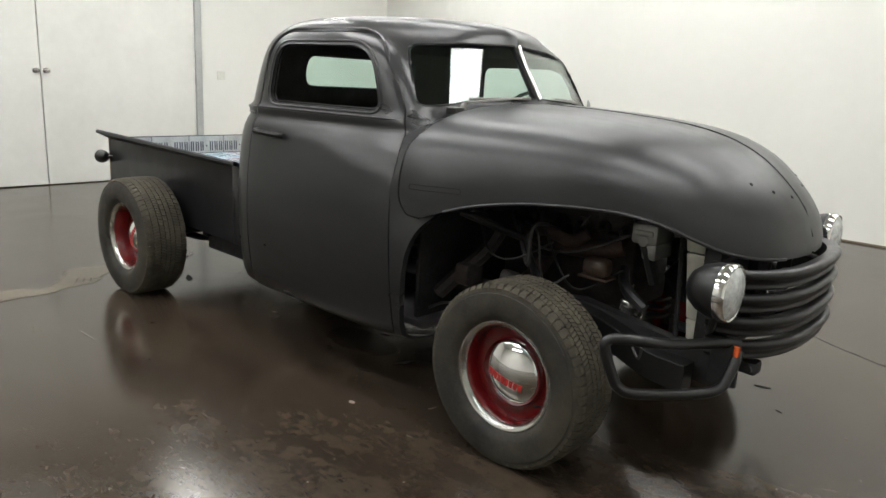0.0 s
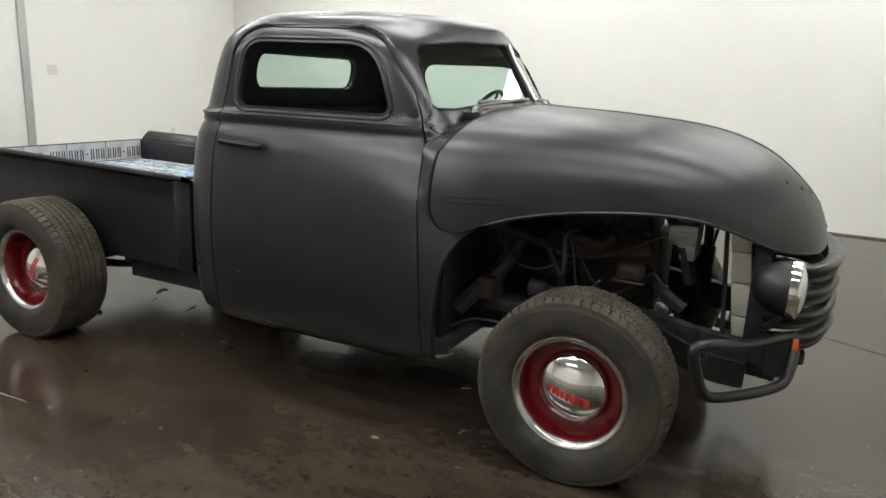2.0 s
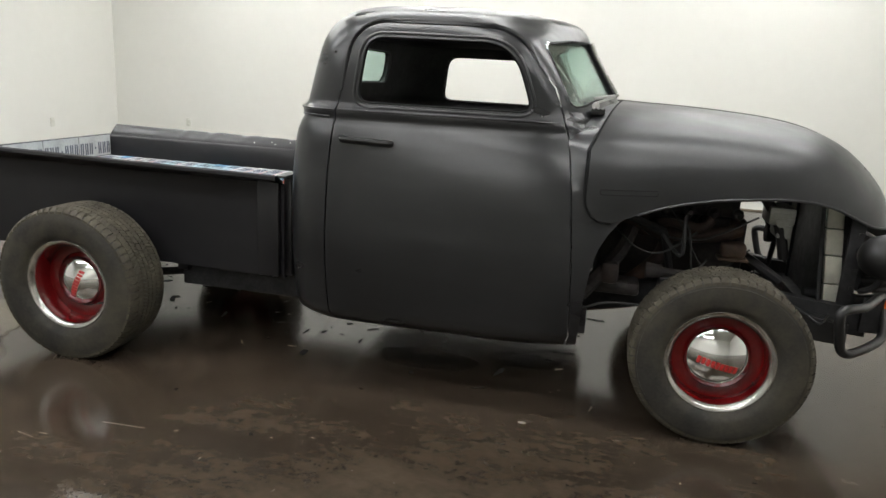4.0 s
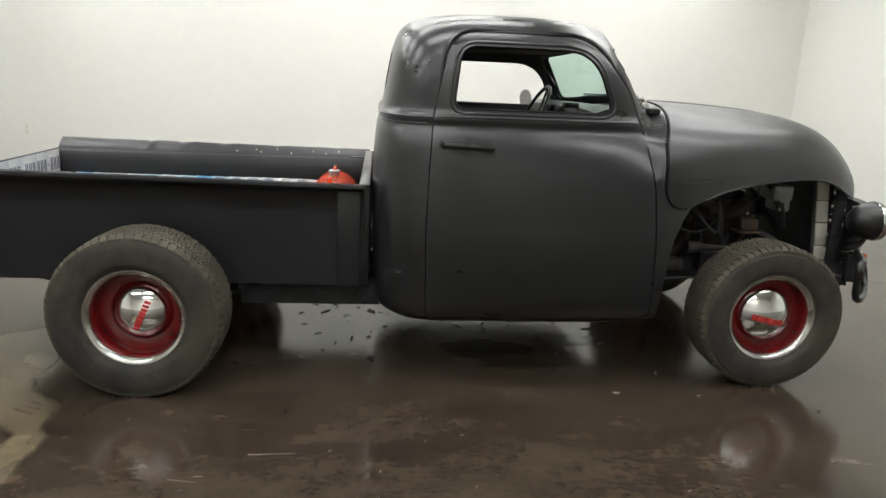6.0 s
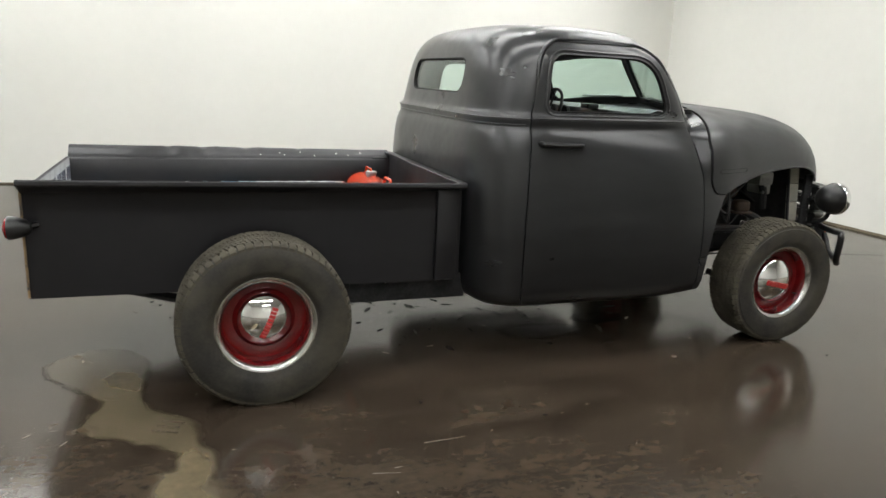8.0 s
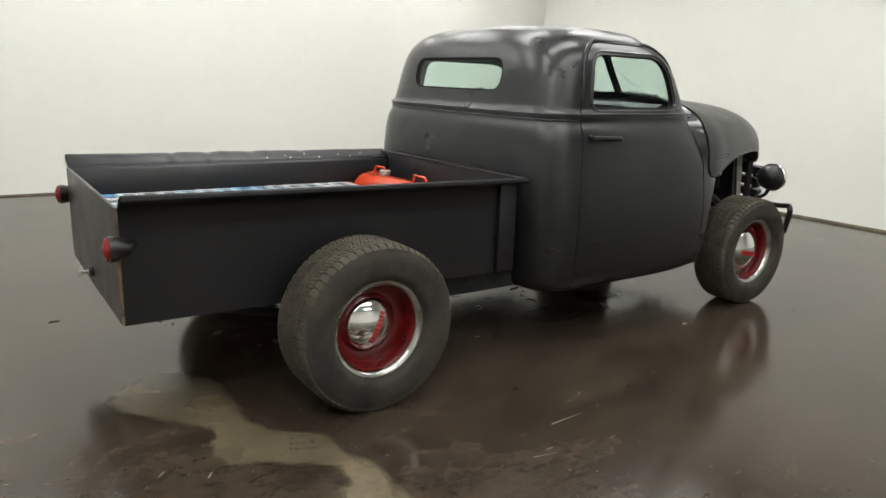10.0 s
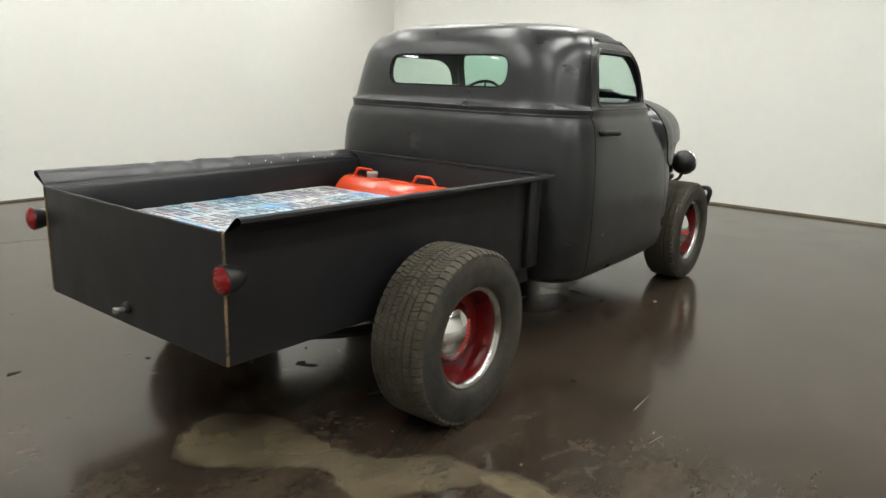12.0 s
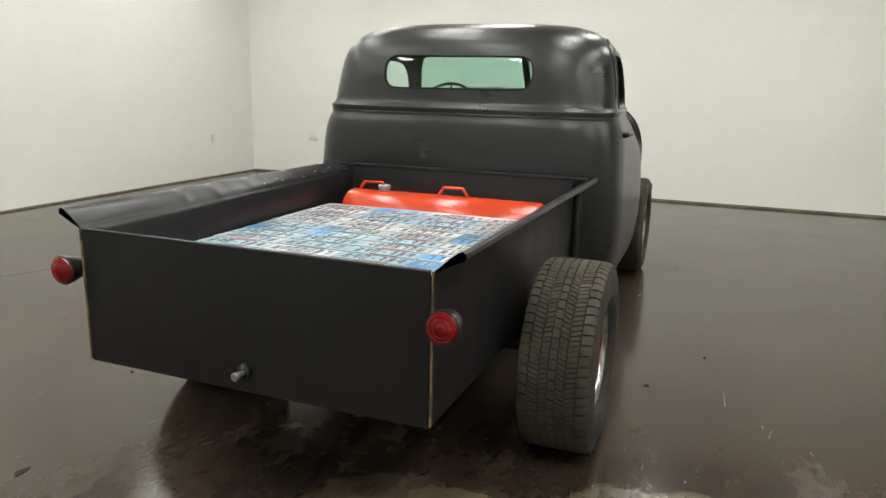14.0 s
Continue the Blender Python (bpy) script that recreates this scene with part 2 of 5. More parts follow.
# ---- mesh helpers ----
def finish(bm, sharp=40):
    bm.normal_update()
    for f in bm.faces:
        f.smooth = True
    for e in bm.edges:
        e.smooth = not (len(e.link_faces) == 2 and e.calc_face_angle(0) > radians(sharp))
    return bm


def part(name, bm, mat, parent=None, label="", sharp=40):
    """Links a bmesh as one mesh object, under a thing or a part when one is given."""
    finish(bm, sharp)
    me = bpy.data.meshes.new(name)
    bm.to_mesh(me)
    bm.free()
    for one in (mat if isinstance(mat, (list, tuple)) else [mat]):
        me.materials.append(one)
    ob = new(name, me)
    if parent:
        ob.parent = parent
    return tagged(ob, label)


def skin_normals(ob, bm):
    """Gives ob the smooth normals of an uncut skin, so that cuts leave no creases in the shine."""
    bm.normal_update()
    tree, faces = BVHTree.FromBMesh(bm), list(bm.faces)
    me, out = ob.data, []
    for poly in me.polygons:
        for i in poly.loop_indices:
            co = me.vertices[me.loops[i].vertex_index].co
            place, flat, index, _ = tree.find_nearest(co + poly.normal * 0.004)
            f = faces[index]
            w = poly_3d_calc([v.co for v in f.verts], place)
            nrm = sum((v.normal * a for v, a in zip(f.verts, w)), Vector()).normalized()
            out.append(nrm if nrm.dot(poly.normal) > 0.6 else poly.normal.copy())
    me.normals_split_custom_set(out)
    return ob


def share(ob, parent, m):
    """A second object on ob's mesh."""
    two = new(ob.name.split(".")[0], ob.data)
    two.parent, two.matrix_basis = parent, m
    return two


def empty(name, label, category, m=None, group=""):
    ob = new(name)
    ob.empty_display_size = 0.1
    if m is not None:
        ob.matrix_basis = m
    return tagged(ob, label, category, group)


def add_box(bm, x0, x1, y0, y1, z0, z1, bevel=0.0, seg=2, mat=0, m=None):
    vs = bmesh.ops.create_cube(bm, size=1)["verts"]
    for v in vs:
        v.co = Vector((x0 + (v.co.x + 0.5) * (x1 - x0), y0 + (v.co.y + 0.5) * (y1 - y0), z0 + (v.co.z + 0.5) * (z1 - z0)))
    faces = {f for v in vs for f in v.link_faces}
    if bevel:
        r = bmesh.ops.bevel(bm, geom=list({e for f in faces for e in f.edges}), offset=bevel, segments=seg, affect="EDGES", profile=0.5)
        faces = set(r["faces"]) | {f for f in faces if f.is_valid}
        vs = list({v for f in faces for v in f.verts})
    for f in faces:
        f.material_index = mat
    if m is not None:
        bmesh.ops.transform(bm, matrix=m, verts=vs)
    return vs


def boxed(*a, **k):
    bm = bmesh.new()
    add_box(bm, *a, **k)
    return bm


def add_rings(bm, rings, cap0=False, cap1=False, close=True, mat=0, loop=False):
    """Skins rows of points; each ring is closed when close is set."""
    rows = [[bm.verts.new(p) for p in r] for r in rings]
    n = len(rows[0])
    pairs = list(zip(rows, rows[1:])) + ([(rows[-1], rows[0])] if loop else [])
    for a, b in pairs:
        for i in range(n if close else n - 1):
            j = (i + 1) % n
            f = bm.faces.new((a[i], a[j], b[j], b[i]))
            f.material_index = mat
    if cap0:
        bm.faces.new(rows[0][::-1]).material_index = mat
    if cap1:
        bm.faces.new(rows[-1]).material_index = mat
    return [v for r in rows for v in r]


def add_tube(bm, pts, r, n=10, mat=0, loop=False, squash=1.0):
    pts = [Vector(p) for p in pts]
    rings, side = [], None
    for i, p in enumerate(pts):
        a = pts[(i - 1) % len(pts)] if (i or loop) else p
        b = pts[(i + 1) % len(pts)] if (i < len(pts) - 1 or loop) else p
        t = (b - a).normalized()
        if side is None:
            side = t.orthogonal().normalized()
        side = (side - t * side.dot(t)).normalized()
        up = t.cross(side)
        rr = r[i] if isinstance(r, (list, tuple)) else r
        rings.append([p + rr * (math.cos(k) * side + squash * math.sin(k) * up) for k in (2 * math.pi * j / n for j in range(n))])
    return add_rings(bm, rings, not loop, not loop, mat=mat, loop=loop)


def smooth_path(pts, seg=6, loop=False):
    """Catmull-Rom through the points."""
    pts = [Vector(p) for p in pts]
    n, out = len(pts), []
    for i in range(n if loop else n - 1):
        p0, p1, p2, p3 = (pts[(i + k) % n] if loop else pts[min(max(i + k, 0), n - 1)] for k in (-1, 0, 1, 2))
        for s in range(seg):
            t = s / seg
            out.append(0.5 * ((2 * p1) + (p2 - p0) * t + (2 * p0 - 5 * p1 + 4 * p2 - p3) * t * t + (3 * p1 - p0 - 3 * p2 + p3) * t ** 3))
    return out if loop else out + [pts[-1]]


def add_lathe(bm, profile, n=48, m=None, mat=0, cap0=False, cap1=False):
    """Turns rows of (radius, height) about z."""
    rings = [[Vector((r * math.cos(2 * math.pi * k / n), r * math.sin(2 * math.pi * k / n), h)) for k in range(n)] for r, h in profile]
    vs = add_rings(bm, rings, cap0, cap1, mat=mat)
    if m is not None:
        bmesh.ops.transform(bm, matrix=m, verts=vs)
    return vs


def rounded(pts, r, seg=5):
    """A polygon in the plane with its corners rounded; r is one radius or one for each corner."""
    out, n = [], len(pts)
    for i, p in enumerate(pts):
        p, a, b = Vector(p), Vector(pts[i - 1]), Vector(pts[(i + 1) % n])
        u, v = (a - p).normalized(), (b - p).normalized()
        rr = r[i] if isinstance(r, (list, tuple)) else r
        half = u.angle(v) / 2
        d = min(rr / math.tan(half), 0.48 * (a - p).length, 0.48 * (b - p).length)
        s, e = p + u * d, p + v * d
        for k in range(seg + 1):
            t = k / seg
            out.append((1 - t) ** 2 * s + 2 * t * (1 - t) * p + t * t * e)
    return out


def prism(poly, axis, a, b):
    """Extrudes a polygon along x ('x': polygon in y, z) or y ('y': polygon in x, z)."""
    bm = bmesh.new()
    at = (lambda p, d: (d, p[0], p[1])) if axis == "x" else (lambda p, d: (p[0], d, p[1]))
    add_rings(bm, [[at(p, d) for p in poly] for d in (a, b)], True, True)
    bmesh.ops.recalc_face_normals(bm, faces=bm.faces)
    return bm


def carve(bm, cutters, op="DIFFERENCE"):
    """The bmesh cut by (or cut down to) other closed meshes."""
    def temp(b):
        me = bpy.data.meshes.new("temp")
        b.to_mesh(me)
        return new("temp", me)
    ob = temp(bm)
    others = [temp(c) for c in cutters]
    for o in others:
        md = ob.modifiers.new("cut", "BOOLEAN")
        md.operation, md.object, md.solver = op, o, "EXACT"
    me = bpy.data.meshes.new_from_object(ob.evaluated_get(bpy.context.evaluated_depsgraph_get()))
    bm.free()
    out = bmesh.new()
    out.from_mesh(me)
    for o in (ob, *others):
        data = o.data
        bpy.data.objects.remove(o)
        bpy.data.meshes.remove(data)
    bpy.data.meshes.remove(me)
    return out


def mirrored(bm):
    """A copy mirrored in y."""
    two = bm.copy()
    bmesh.ops.transform(two, matrix=Matrix.Diagonal((1, -1, 1, 1)), verts=two.verts)
    bmesh.ops.reverse_faces(two, faces=two.faces)
    return two


def lerp_rows(rows, z):
    """Interpolates rows sorted by their first number, with a smooth cubic."""
    k = max(i for i in range(len(rows)) if rows[i][0] <= z + 1e-9)
    k = min(k, len(rows) - 2)
    p = [rows[min(max(k + d, 0), len(rows) - 1)] for d in (-1, 0, 1, 2)]
    t = (z - p[1][0]) / (p[2][0] - p[1][0])
    h = p[2][0] - p[1][0]
    out = []
    for c in range(1, len(rows[0])):
        s1 = (p[2][c] - p[0][c]) / max(p[2][0] - p[0][0], 1e-9) * h
        s2 = (p[3][c] - p[1][c]) / max(p[3][0] - p[1][0], 1e-9) * h
        out.append((2 * t ** 3 - 3 * t * t + 1) * p[1][c] + (t ** 3 - 2 * t * t + t) * s1 + (-2 * t ** 3 + 3 * t * t) * p[2][c] + (t ** 3 - t * t) * s2)
    return out


# ---- room ----
X0, X1, Y0, Y1, H = -4.58, 6.65, -7.4, 5.48, 3.75
part("floor", boxed(X0 - 0.2, X1 + 0.2, Y0 - 0.2, Y1 + 0.2, -0.2, 0), FLOOR, label="dark brown stained concrete floor with a worn glossy sealer")
tagged(bpy.data.objects["floor"], kind="structure")
for name, b in (("wall_west", (X0 - 0.2, X0, Y0 - 0.2, Y1 + 0.2)), ("wall_east", (X1, X1 + 0.2, Y0 - 0.2, Y1 + 0.2)),
                ("wall_north", (X0, X1, Y1, Y1 + 0.2)), ("wall_south", (X0, X1, Y0 - 0.2, Y0))):
    bm = boxed(*b, 0, H)
    tagged(part(name, bm, WALL, label="plain off-white painted wall"), kind="structure")
tagged(part("ceiling", boxed(X0 - 0.2, X1 + 0.2, Y0 - 0.2, Y1 + 0.2, H, H + 0.2), CEIL, label="plain white ceiling"), kind="structure")
# room fittings
def outlet(name, m, w=0.07, label="small white plastic wall socket"):
    ob = empty(name, label, "wall socket", m)
    part("cover_plate", boxed(-0.005, 0.008, -w / 2, w / 2, -0.057, 0.057, bevel=0.003), PLASTIC, ob)
    for z in (-0.022, 0.022):
        part("socket_face", boxed(0.006, 0.011, -0.016, 0.016, z - 0.013, z + 0.013, bevel=0.002), PLASTIC, ob)
    return ob


outlet("wall_switch", pose(X0, 2.42, 1.35), 0.12, "wide off-white plastic wall switch plate")
outlet("wall_socket", pose(X0, 4.2, 0.54))
outlet("wall_socket", pose(-3.42, Y1, 0.55, 0, 0, -90))
outlet("wall_socket", pose(5.7, Y1, 0.56, 0, 0, -90))
outlet("wall_socket", pose(X1, 4.39, 0.575, 0, 0, 180), 0.14, "wide white plastic wall socket")

for name, b in (("baseboard_west", (X0, X0 + 0.012, Y0, Y1)), ("baseboard_east", (X1 - 0.012, X1, Y0, Y1)),
                ("baseboard_north", (X0 + 0.012, X1 - 0.012, Y1 - 0.012, Y1))):
    tagged(part(name, boxed(*b, 0, 0.028 if "north" not in name else 0.02, bevel=0.003), BASE, label="thin dirty dark strip along the wall foot"), kind="structure")


def double_door():
    ob = empty("door_1", "closed pair of tall off-white doors with round knobs", "door", pose(X0, 0.13, 0))
    ob["kind"] = "structure"
    for s in (-1, 1):
        leaf = part("door_leaf", boxed(0.002, 0.035, min(s * 0.006, s * 1.9), max(s * 0.006, s * 1.9), 0.012, 2.95, bevel=0.004), DOORW, ob)
        bm = bmesh.new()
        add_lathe(bm, [(0.032, 0.0), (0.032, 0.006), (0.012, 0.012), (0.012, 0.035), (0.026, 0.045), (0.03, 0.058), (0.022, 0.07), (0.0, 0.073)], 20, pose(0.035, s * 0.055, 1.316, 0, 90, 0))
        part("door_knob", bm, TRIM, leaf, "tarnished round metal knob")
    part("door_stop", boxed(0.001, 0.006, -0.03, 0.03, 0.012, 2.95), BASE, ob)


double_door()
bm = bmesh.new()
add_box(bm, X0, X0 + 0.07, 2.02, 2.11, 0, H, bevel=0.008)
tagged(part("post", bm, STEEL_POST, label="grey painted steel door post on the wall"), kind="structure")


def ceiling_light(m):
    ob = empty("ceiling_light", "white ceiling fluorescent fixture, switched on", "ceiling light", m, "ceiling lights")
    bm = bmesh.new()
    for b in ((-1.24, 1.24, -0.175, -0.152), (-1.24, 1.24, 0.152, 0.175), (-1.24, -1.22, -0.152, 0.152), (1.22, 1.24, -0.152, 0.152)):
        add_box(bm, *b, -0.07, 0.0, bevel=0.004)
    part("frame", bm, FIXTURE, ob)
    part("diffuser", boxed(-1.218, 1.218, -0.15, 0.15, -0.055, -0.01), DIFFUSER, ob)
    return ob


first = None
for gx in (-2.1, 1.0, 4.25):
    for gy in (-6.5, -4.65, -2.8, -0.98, 0.86, 2.70, 4.55):
        if abs(gx) > 2 and gy < (-4 if gx > 0 else -6):
            continue
        m = pose(gx, gy, H)
        first = copy_thing(first, m) if first else ceiling_light(m)


# floor patches: each a thin sheet with an uneven rim
def grown(poly, d):
    c = Vector((sum(p[0] for p in poly) / len(poly), sum(p[1] for p in poly) / len(poly)))
    out = []
    for i, p in enumerate(poly):
        t = (Vector(poly[(i + 1) % len(poly)]) - Vector(poly[i - 1])).normalized()
        nrm = Vector((t.y, -t.x))
        if nrm.dot(Vector(p) - c) < 0:
            nrm = -nrm
        out.append(Vector(p) + nrm * d)
    return out


def blotch(name, outline, mat, z, label, feather, seed=0, step=0.0125):
    """A stain lying on the floor: a fine sheet whose cover fades over the feather at its wavering rim."""
    line = numpy.array([(p.x, p.y) for p in smooth_path([(x, y, 0) for x, y in outline], 7, True)])
    lo, hi = line.min(0) - 0.08, line.max(0) + 0.08
    nx, ny = int((hi[0] - lo[0]) / step), int((hi[1] - lo[1]) / step)
    gx, gy = numpy.meshgrid(lo[0] + step * numpy.arange(nx), lo[1] + step * numpy.arange(ny), indexing="ij")
    p = numpy.stack([gx.ravel(), gy.ravel()], 1)
    a, b = line, numpy.roll(line, -1, 0)
    best, inside = numpy.full(len(p), 9.0), numpy.zeros(len(p), bool)
    for (ax, ay), (bx, by) in zip(a, b):
        dx, dy = bx - ax, by - ay
        t = numpy.clip(((p[:, 0] - ax) * dx + (p[:, 1] - ay) * dy) / max(dx * dx + dy * dy, 1e-9), 0, 1)
        best = numpy.minimum(best, numpy.hypot(p[:, 0] - ax - t * dx, p[:, 1] - ay - t * dy))
        if abs(dy) > 1e-9:
            cross = (ay > p[:, 1]) != (by > p[:, 1])
            inside ^= cross & (p[:, 0] < ax + (p[:, 1] - ay) * dx / dy)
    signed = numpy.where(inside, best, -best)
    cover = []
    for k in range(len(p)):
        q = Vector((p[k, 0], p[k, 1], seed))
        w = 0.024 * noise.noise(q * 7) + 0.018 * noise.noise(q * 22) + 0.010 * noise.noise(q * 55)
        thin = 0.82 + 0.35 * noise.noise(q * 4 + Vector((0, 0, 9)))
        cover.append(min(max(0.5 + (signed[k] + w) / feather, 0), 1) * min(thin, 1))
    bm = bmesh.new()
    layer = bm.verts.layers.float.new("cover")
    vs = {}
    for i in range(nx - 1):
        for j in range(ny - 1):
            ids = (i * ny + j, (i + 1) * ny + j, (i + 1) * ny + j + 1, i * ny + j + 1)
            if max(cover[q] for q in ids) <= 0:
                continue
            for q in ids:
                if q not in vs:
                    vs[q] = bm.verts.new((p[q, 0], p[q, 1], z))
                    vs[q][layer] = cover[q]
            bm.faces.new([vs[q] for q in ids])
    ob = tagged(part(name, bm, mat, label=label), kind="structure")
    ob.visible_shadow = False
    return ob


PATCH = [(-0.95, -0.25), (-0.80, -0.15), (-0.64, -0.17), (-0.54, -0.34), (-0.54, -0.60), (-0.525, -0.80), (-0.47, -0.93), (-0.365, -0.99), (-0.31, -1.06), (-0.31, -1.21),
         (-0.265, -1.32), (-0.245, -1.45), (-0.255, -1.60), (-0.29, -1.78), (-0.36, -1.90), (-0.45, -1.80), (-0.46, -1.60), (-0.435, -1.445), (-0.39, -1.42), (-0.385, -1.27),
         (-0.52, -1.19), (-0.60, -1.12), (-0.69, -1.09), (-0.735, -1.01), (-0.72, -0.90), (-0.685, -0.80), (-0.765, -0.65), (-0.86, -0.56), (-0.93, -0.46), (-0.985, -0.34)]
blotch("floor_stain", PATCH, STAIN, 0.0026, "bare beige concrete patch where the floor stain is missing", 0.024, 3)
for i, (x, y, a, b) in enumerate(((1.63, -0.37, 0.22, 0.10), (2.1, -0.22, 0.16, 0.07))):
    blotch("oil_spot", [(x + a * math.cos(k) * (1 + 0.4 * noise.noise((k * 1.3, i, 0))), y + b * math.sin(k) * (1 + 0.5 * noise.noise((k * 1.7, i, 5)))) for k in (2 * math.pi * j / 10 for j in range(10))],
           OIL, 0.003, "dark wet oil spot on the concrete", 0.06, i)
# a long hairline crack
bm = bmesh.new()
line = smooth_path([(-0.6, 3.78, 0), (-0.09, 3.63, 0), (0.3, 3.50, 0), (1.8, 2.75, 0), (3.5, 1.77, 0), (3.97, 1.56, 0), (5.3, 0.95, 0), (6.63, 0.58, 0)], 14)
rows = []
for i, p in enumerate(line):
    t = (line[min(i + 1, len(line) - 1)] - line[max(i - 1, 0)]).normalized()
    q = p + Vector((-t.y, t.x, 0)) * 0.02 * noise.noise((i * 0.4, 3, 1))
    w = 0.0035 * (0.7 + 0.6 * abs(noise.noise((i * 0.7, 1, 4))))
    rows.append((bm.verts.new((q.x - t.y * w, q.y + t.x * w, 0.0022)), bm.verts.new((q.x + t.y * w, q.y - t.x * w, 0.0022))))
for a, b in zip(rows, rows[1:]):
    bm.faces.new((a[0], a[1], b[1], b[0]))
bmesh.ops.recalc_face_normals(bm, faces=bm.faces)
tagged(part("floor_crack", bm, CHASSIS, label="thin dark crack across the concrete"), kind="structure")
# stamped mark on the patch, and pale specks and scratches over the floor
bm = bmesh.new()
mark = random.Random(8)
for r in range(3):
    x = -0.052
    while x < 0.045:
        w = mark.uniform(0.010, 0.022)
        add_box(bm, x, x + w, r * 0.042 - 0.048, r * 0.042 - 0.048 + mark.uniform(0.008, 0.014), 0.0024, 0.0036, m=pose(-0.415, -1.068, 0, 0, 0, -24))
        x += w + 0.008
tagged(part("floor_mark", bm, GREASE, label="faint dark stamped mark on the bare concrete"), kind="structure")
bm = bmesh.new()
rng = random.Random(4)
for k in range(620):
    x, y = rng.uniform(-3.5, 4.5), rng.uniform(-4.2, 1.5)
    s = rng.uniform(0.0015, 0.0045)
    n = rng.choice((4, 5, 6))
    a0, st = rng.uniform(0, 6), rng.choice((1, 1, 1, 1.5, 3, 6))
    an = rng.uniform(0, 3.14)
    bm.faces.new([bm.verts.new((x + s * (st * math.cos(q) * math.cos(an) - math.sin(q) * math.sin(an) * 0.6), y + s * (st * math.cos(q) * math.sin(an) + math.sin(q) * math.cos(an) * 0.6), 0.0022)) for q in (a0 + 2 * math.pi * j / n for j in range(n))])
bm.faces.new([bm.verts.new((2.178 + 0.02 * math.cos(q), -0.907 + 0.012 * math.sin(q), 0.0026)) for q in (1.1 * j for j in range(6))])
for x0, y0, x1, y1, w in ((0.551, -1.455, 0.735, -1.446, 0.0022), (2.275, -0.285, 2.315, -0.262, 0.011), (0.30, -1.62, 0.40, -1.64, 0.0018), (-1.2, -1.5, -1.05, -1.56, 0.0018)):
    bm.faces.new([bm.verts.new((x, y, 0.0024)) for x, y in ((x0, y0 - w), (x1, y1 - w * 0.3), (x1, y1 + w * 0.3), (x0, y0 + w))])
dark = bmesh.new()
for k in range(230):
    x, y, s = rng.gauss(1.1, 0.9), rng.gauss(0.5, 0.6), rng.choice((0.004, 0.006, 0.008, 0.012, 0.020, 0.028)) * rng.uniform(0.7, 1.3)
    st, an, a0 = rng.choice((1, 1.5, 2.5)), rng.uniform(0, 3.14), rng.uniform(0, 6)
    dark.faces.new([dark.verts.new((x + s * w * (st * math.cos(q) * math.cos(an) - math.sin(q) * math.sin(an) * 0.6), y + s * w * (st * math.cos(q) * math.sin(an) + math.sin(q) * math.cos(an) * 0.6), 0.0021))
                    for q, w in ((a0 + 2 * math.pi * j / 9, rng.uniform(0.55, 1.25)) for j in range(9))])
tagged(part("oil_drips", dark, TRIMBLACK, label="small dark drips and dirt under the truck"), kind="stuff")
tagged(part("floor_specks", bm, SPECK, label="small pale paint specks and scratches on the floor"), kind="stuff")


# ---- the truck ----
truck = empty("pickup_truck", "old chopped satin-black pickup truck with bare front wheels, on concrete", "pickup truck")
CY = 0.062       # the body sits slightly to one side of the bed


def under(ob, parent):
    ob.parent = parent
    return ob


# cab: rows of height, rear x, front x, half width, corner power
CAB = [(0.305, 1.08, 2.44, 0.812, 6.5), (0.35, 1.022, 2.70, 0.864, 7.0), (0.50, 1.002, 2.80, 0.888, 7.0), (0.70, 0.995, 2.80, 0.898, 7.0), (0.90, 0.992, 2.66, 0.893, 7.0),
       (1.06, 0.995, 2.56, 0.880, 6.8), (1.145, 1.002, 2.51, 0.868, 6.6), (1.19, 1.010, 2.485, 0.854, 6.5), (1.222, 1.022, 2.47, 0.838, 6.4), (1.242, 1.020, 2.465, 0.842, 6.4), (1.262, 1.018, 2.46, 0.842, 6.3), (1.280, 1.032, 2.475, 0.828, 6.2),
       (1.318, 1.040, 2.462, 0.824, 6.0), (1.378, 1.048, 2.425, 0.820, 5.6), (1.47, 1.061, 2.364, 0.808, 5.2), (1.56, 1.080, 2.306, 0.788, 4.8), (1.62, 1.098, 2.276, 0.755, 4.2),
       (1.666, 1.128, 2.250, 0.705, 3.7), (1.700, 1.178, 2.198, 0.632, 3.3), (1.722, 1.27, 2.095, 0.515, 3.0), (1.734, 1.40, 1.91, 0.36, 2.5), (1.739, 1.53, 1.72, 0.15, 2.2)]


RIDGE = -0.055   # the windshield's middle strip sits off the cab's middle


def cab_ring(z, off=0.0, n=120):
    xb, xf, w, pb = lerp_rows(CAB, z)
    w += 0.014
    up = min(max((z - 1.15) / 0.15, 0), 1)
    pf = 5.6 + 5.0 * up if z < 1.50 else max(10.6 - 50 * (z - 1.50), 3.0)
    vee = 0.28 * up
    taper = 0.085 * min(max((z - 1.0) / 0.2, 0), 1)
    mid, pts = 1.62, []
    for k in range(n):
        a = 2 * math.pi * (k + 0.5) / n
        c, s = math.cos(a), math.sin(a)
        length = (xf - mid if c > 0 else mid - xb) - off
        p = pf if c > 0 else pb
        r = (abs(c) ** p + abs(s) ** p) ** (-1 / p)
        x = mid + length * r * c
        y = (w - off) * r * s * (1 - taper * max(x - 1.35, 0))
        if c > 0:
            x -= vee * abs(y - RIDGE) * (r * c) ** 1.4
        # the back bows gently to the rear
        pts.append(Vector((x, y, z)))
    return pts


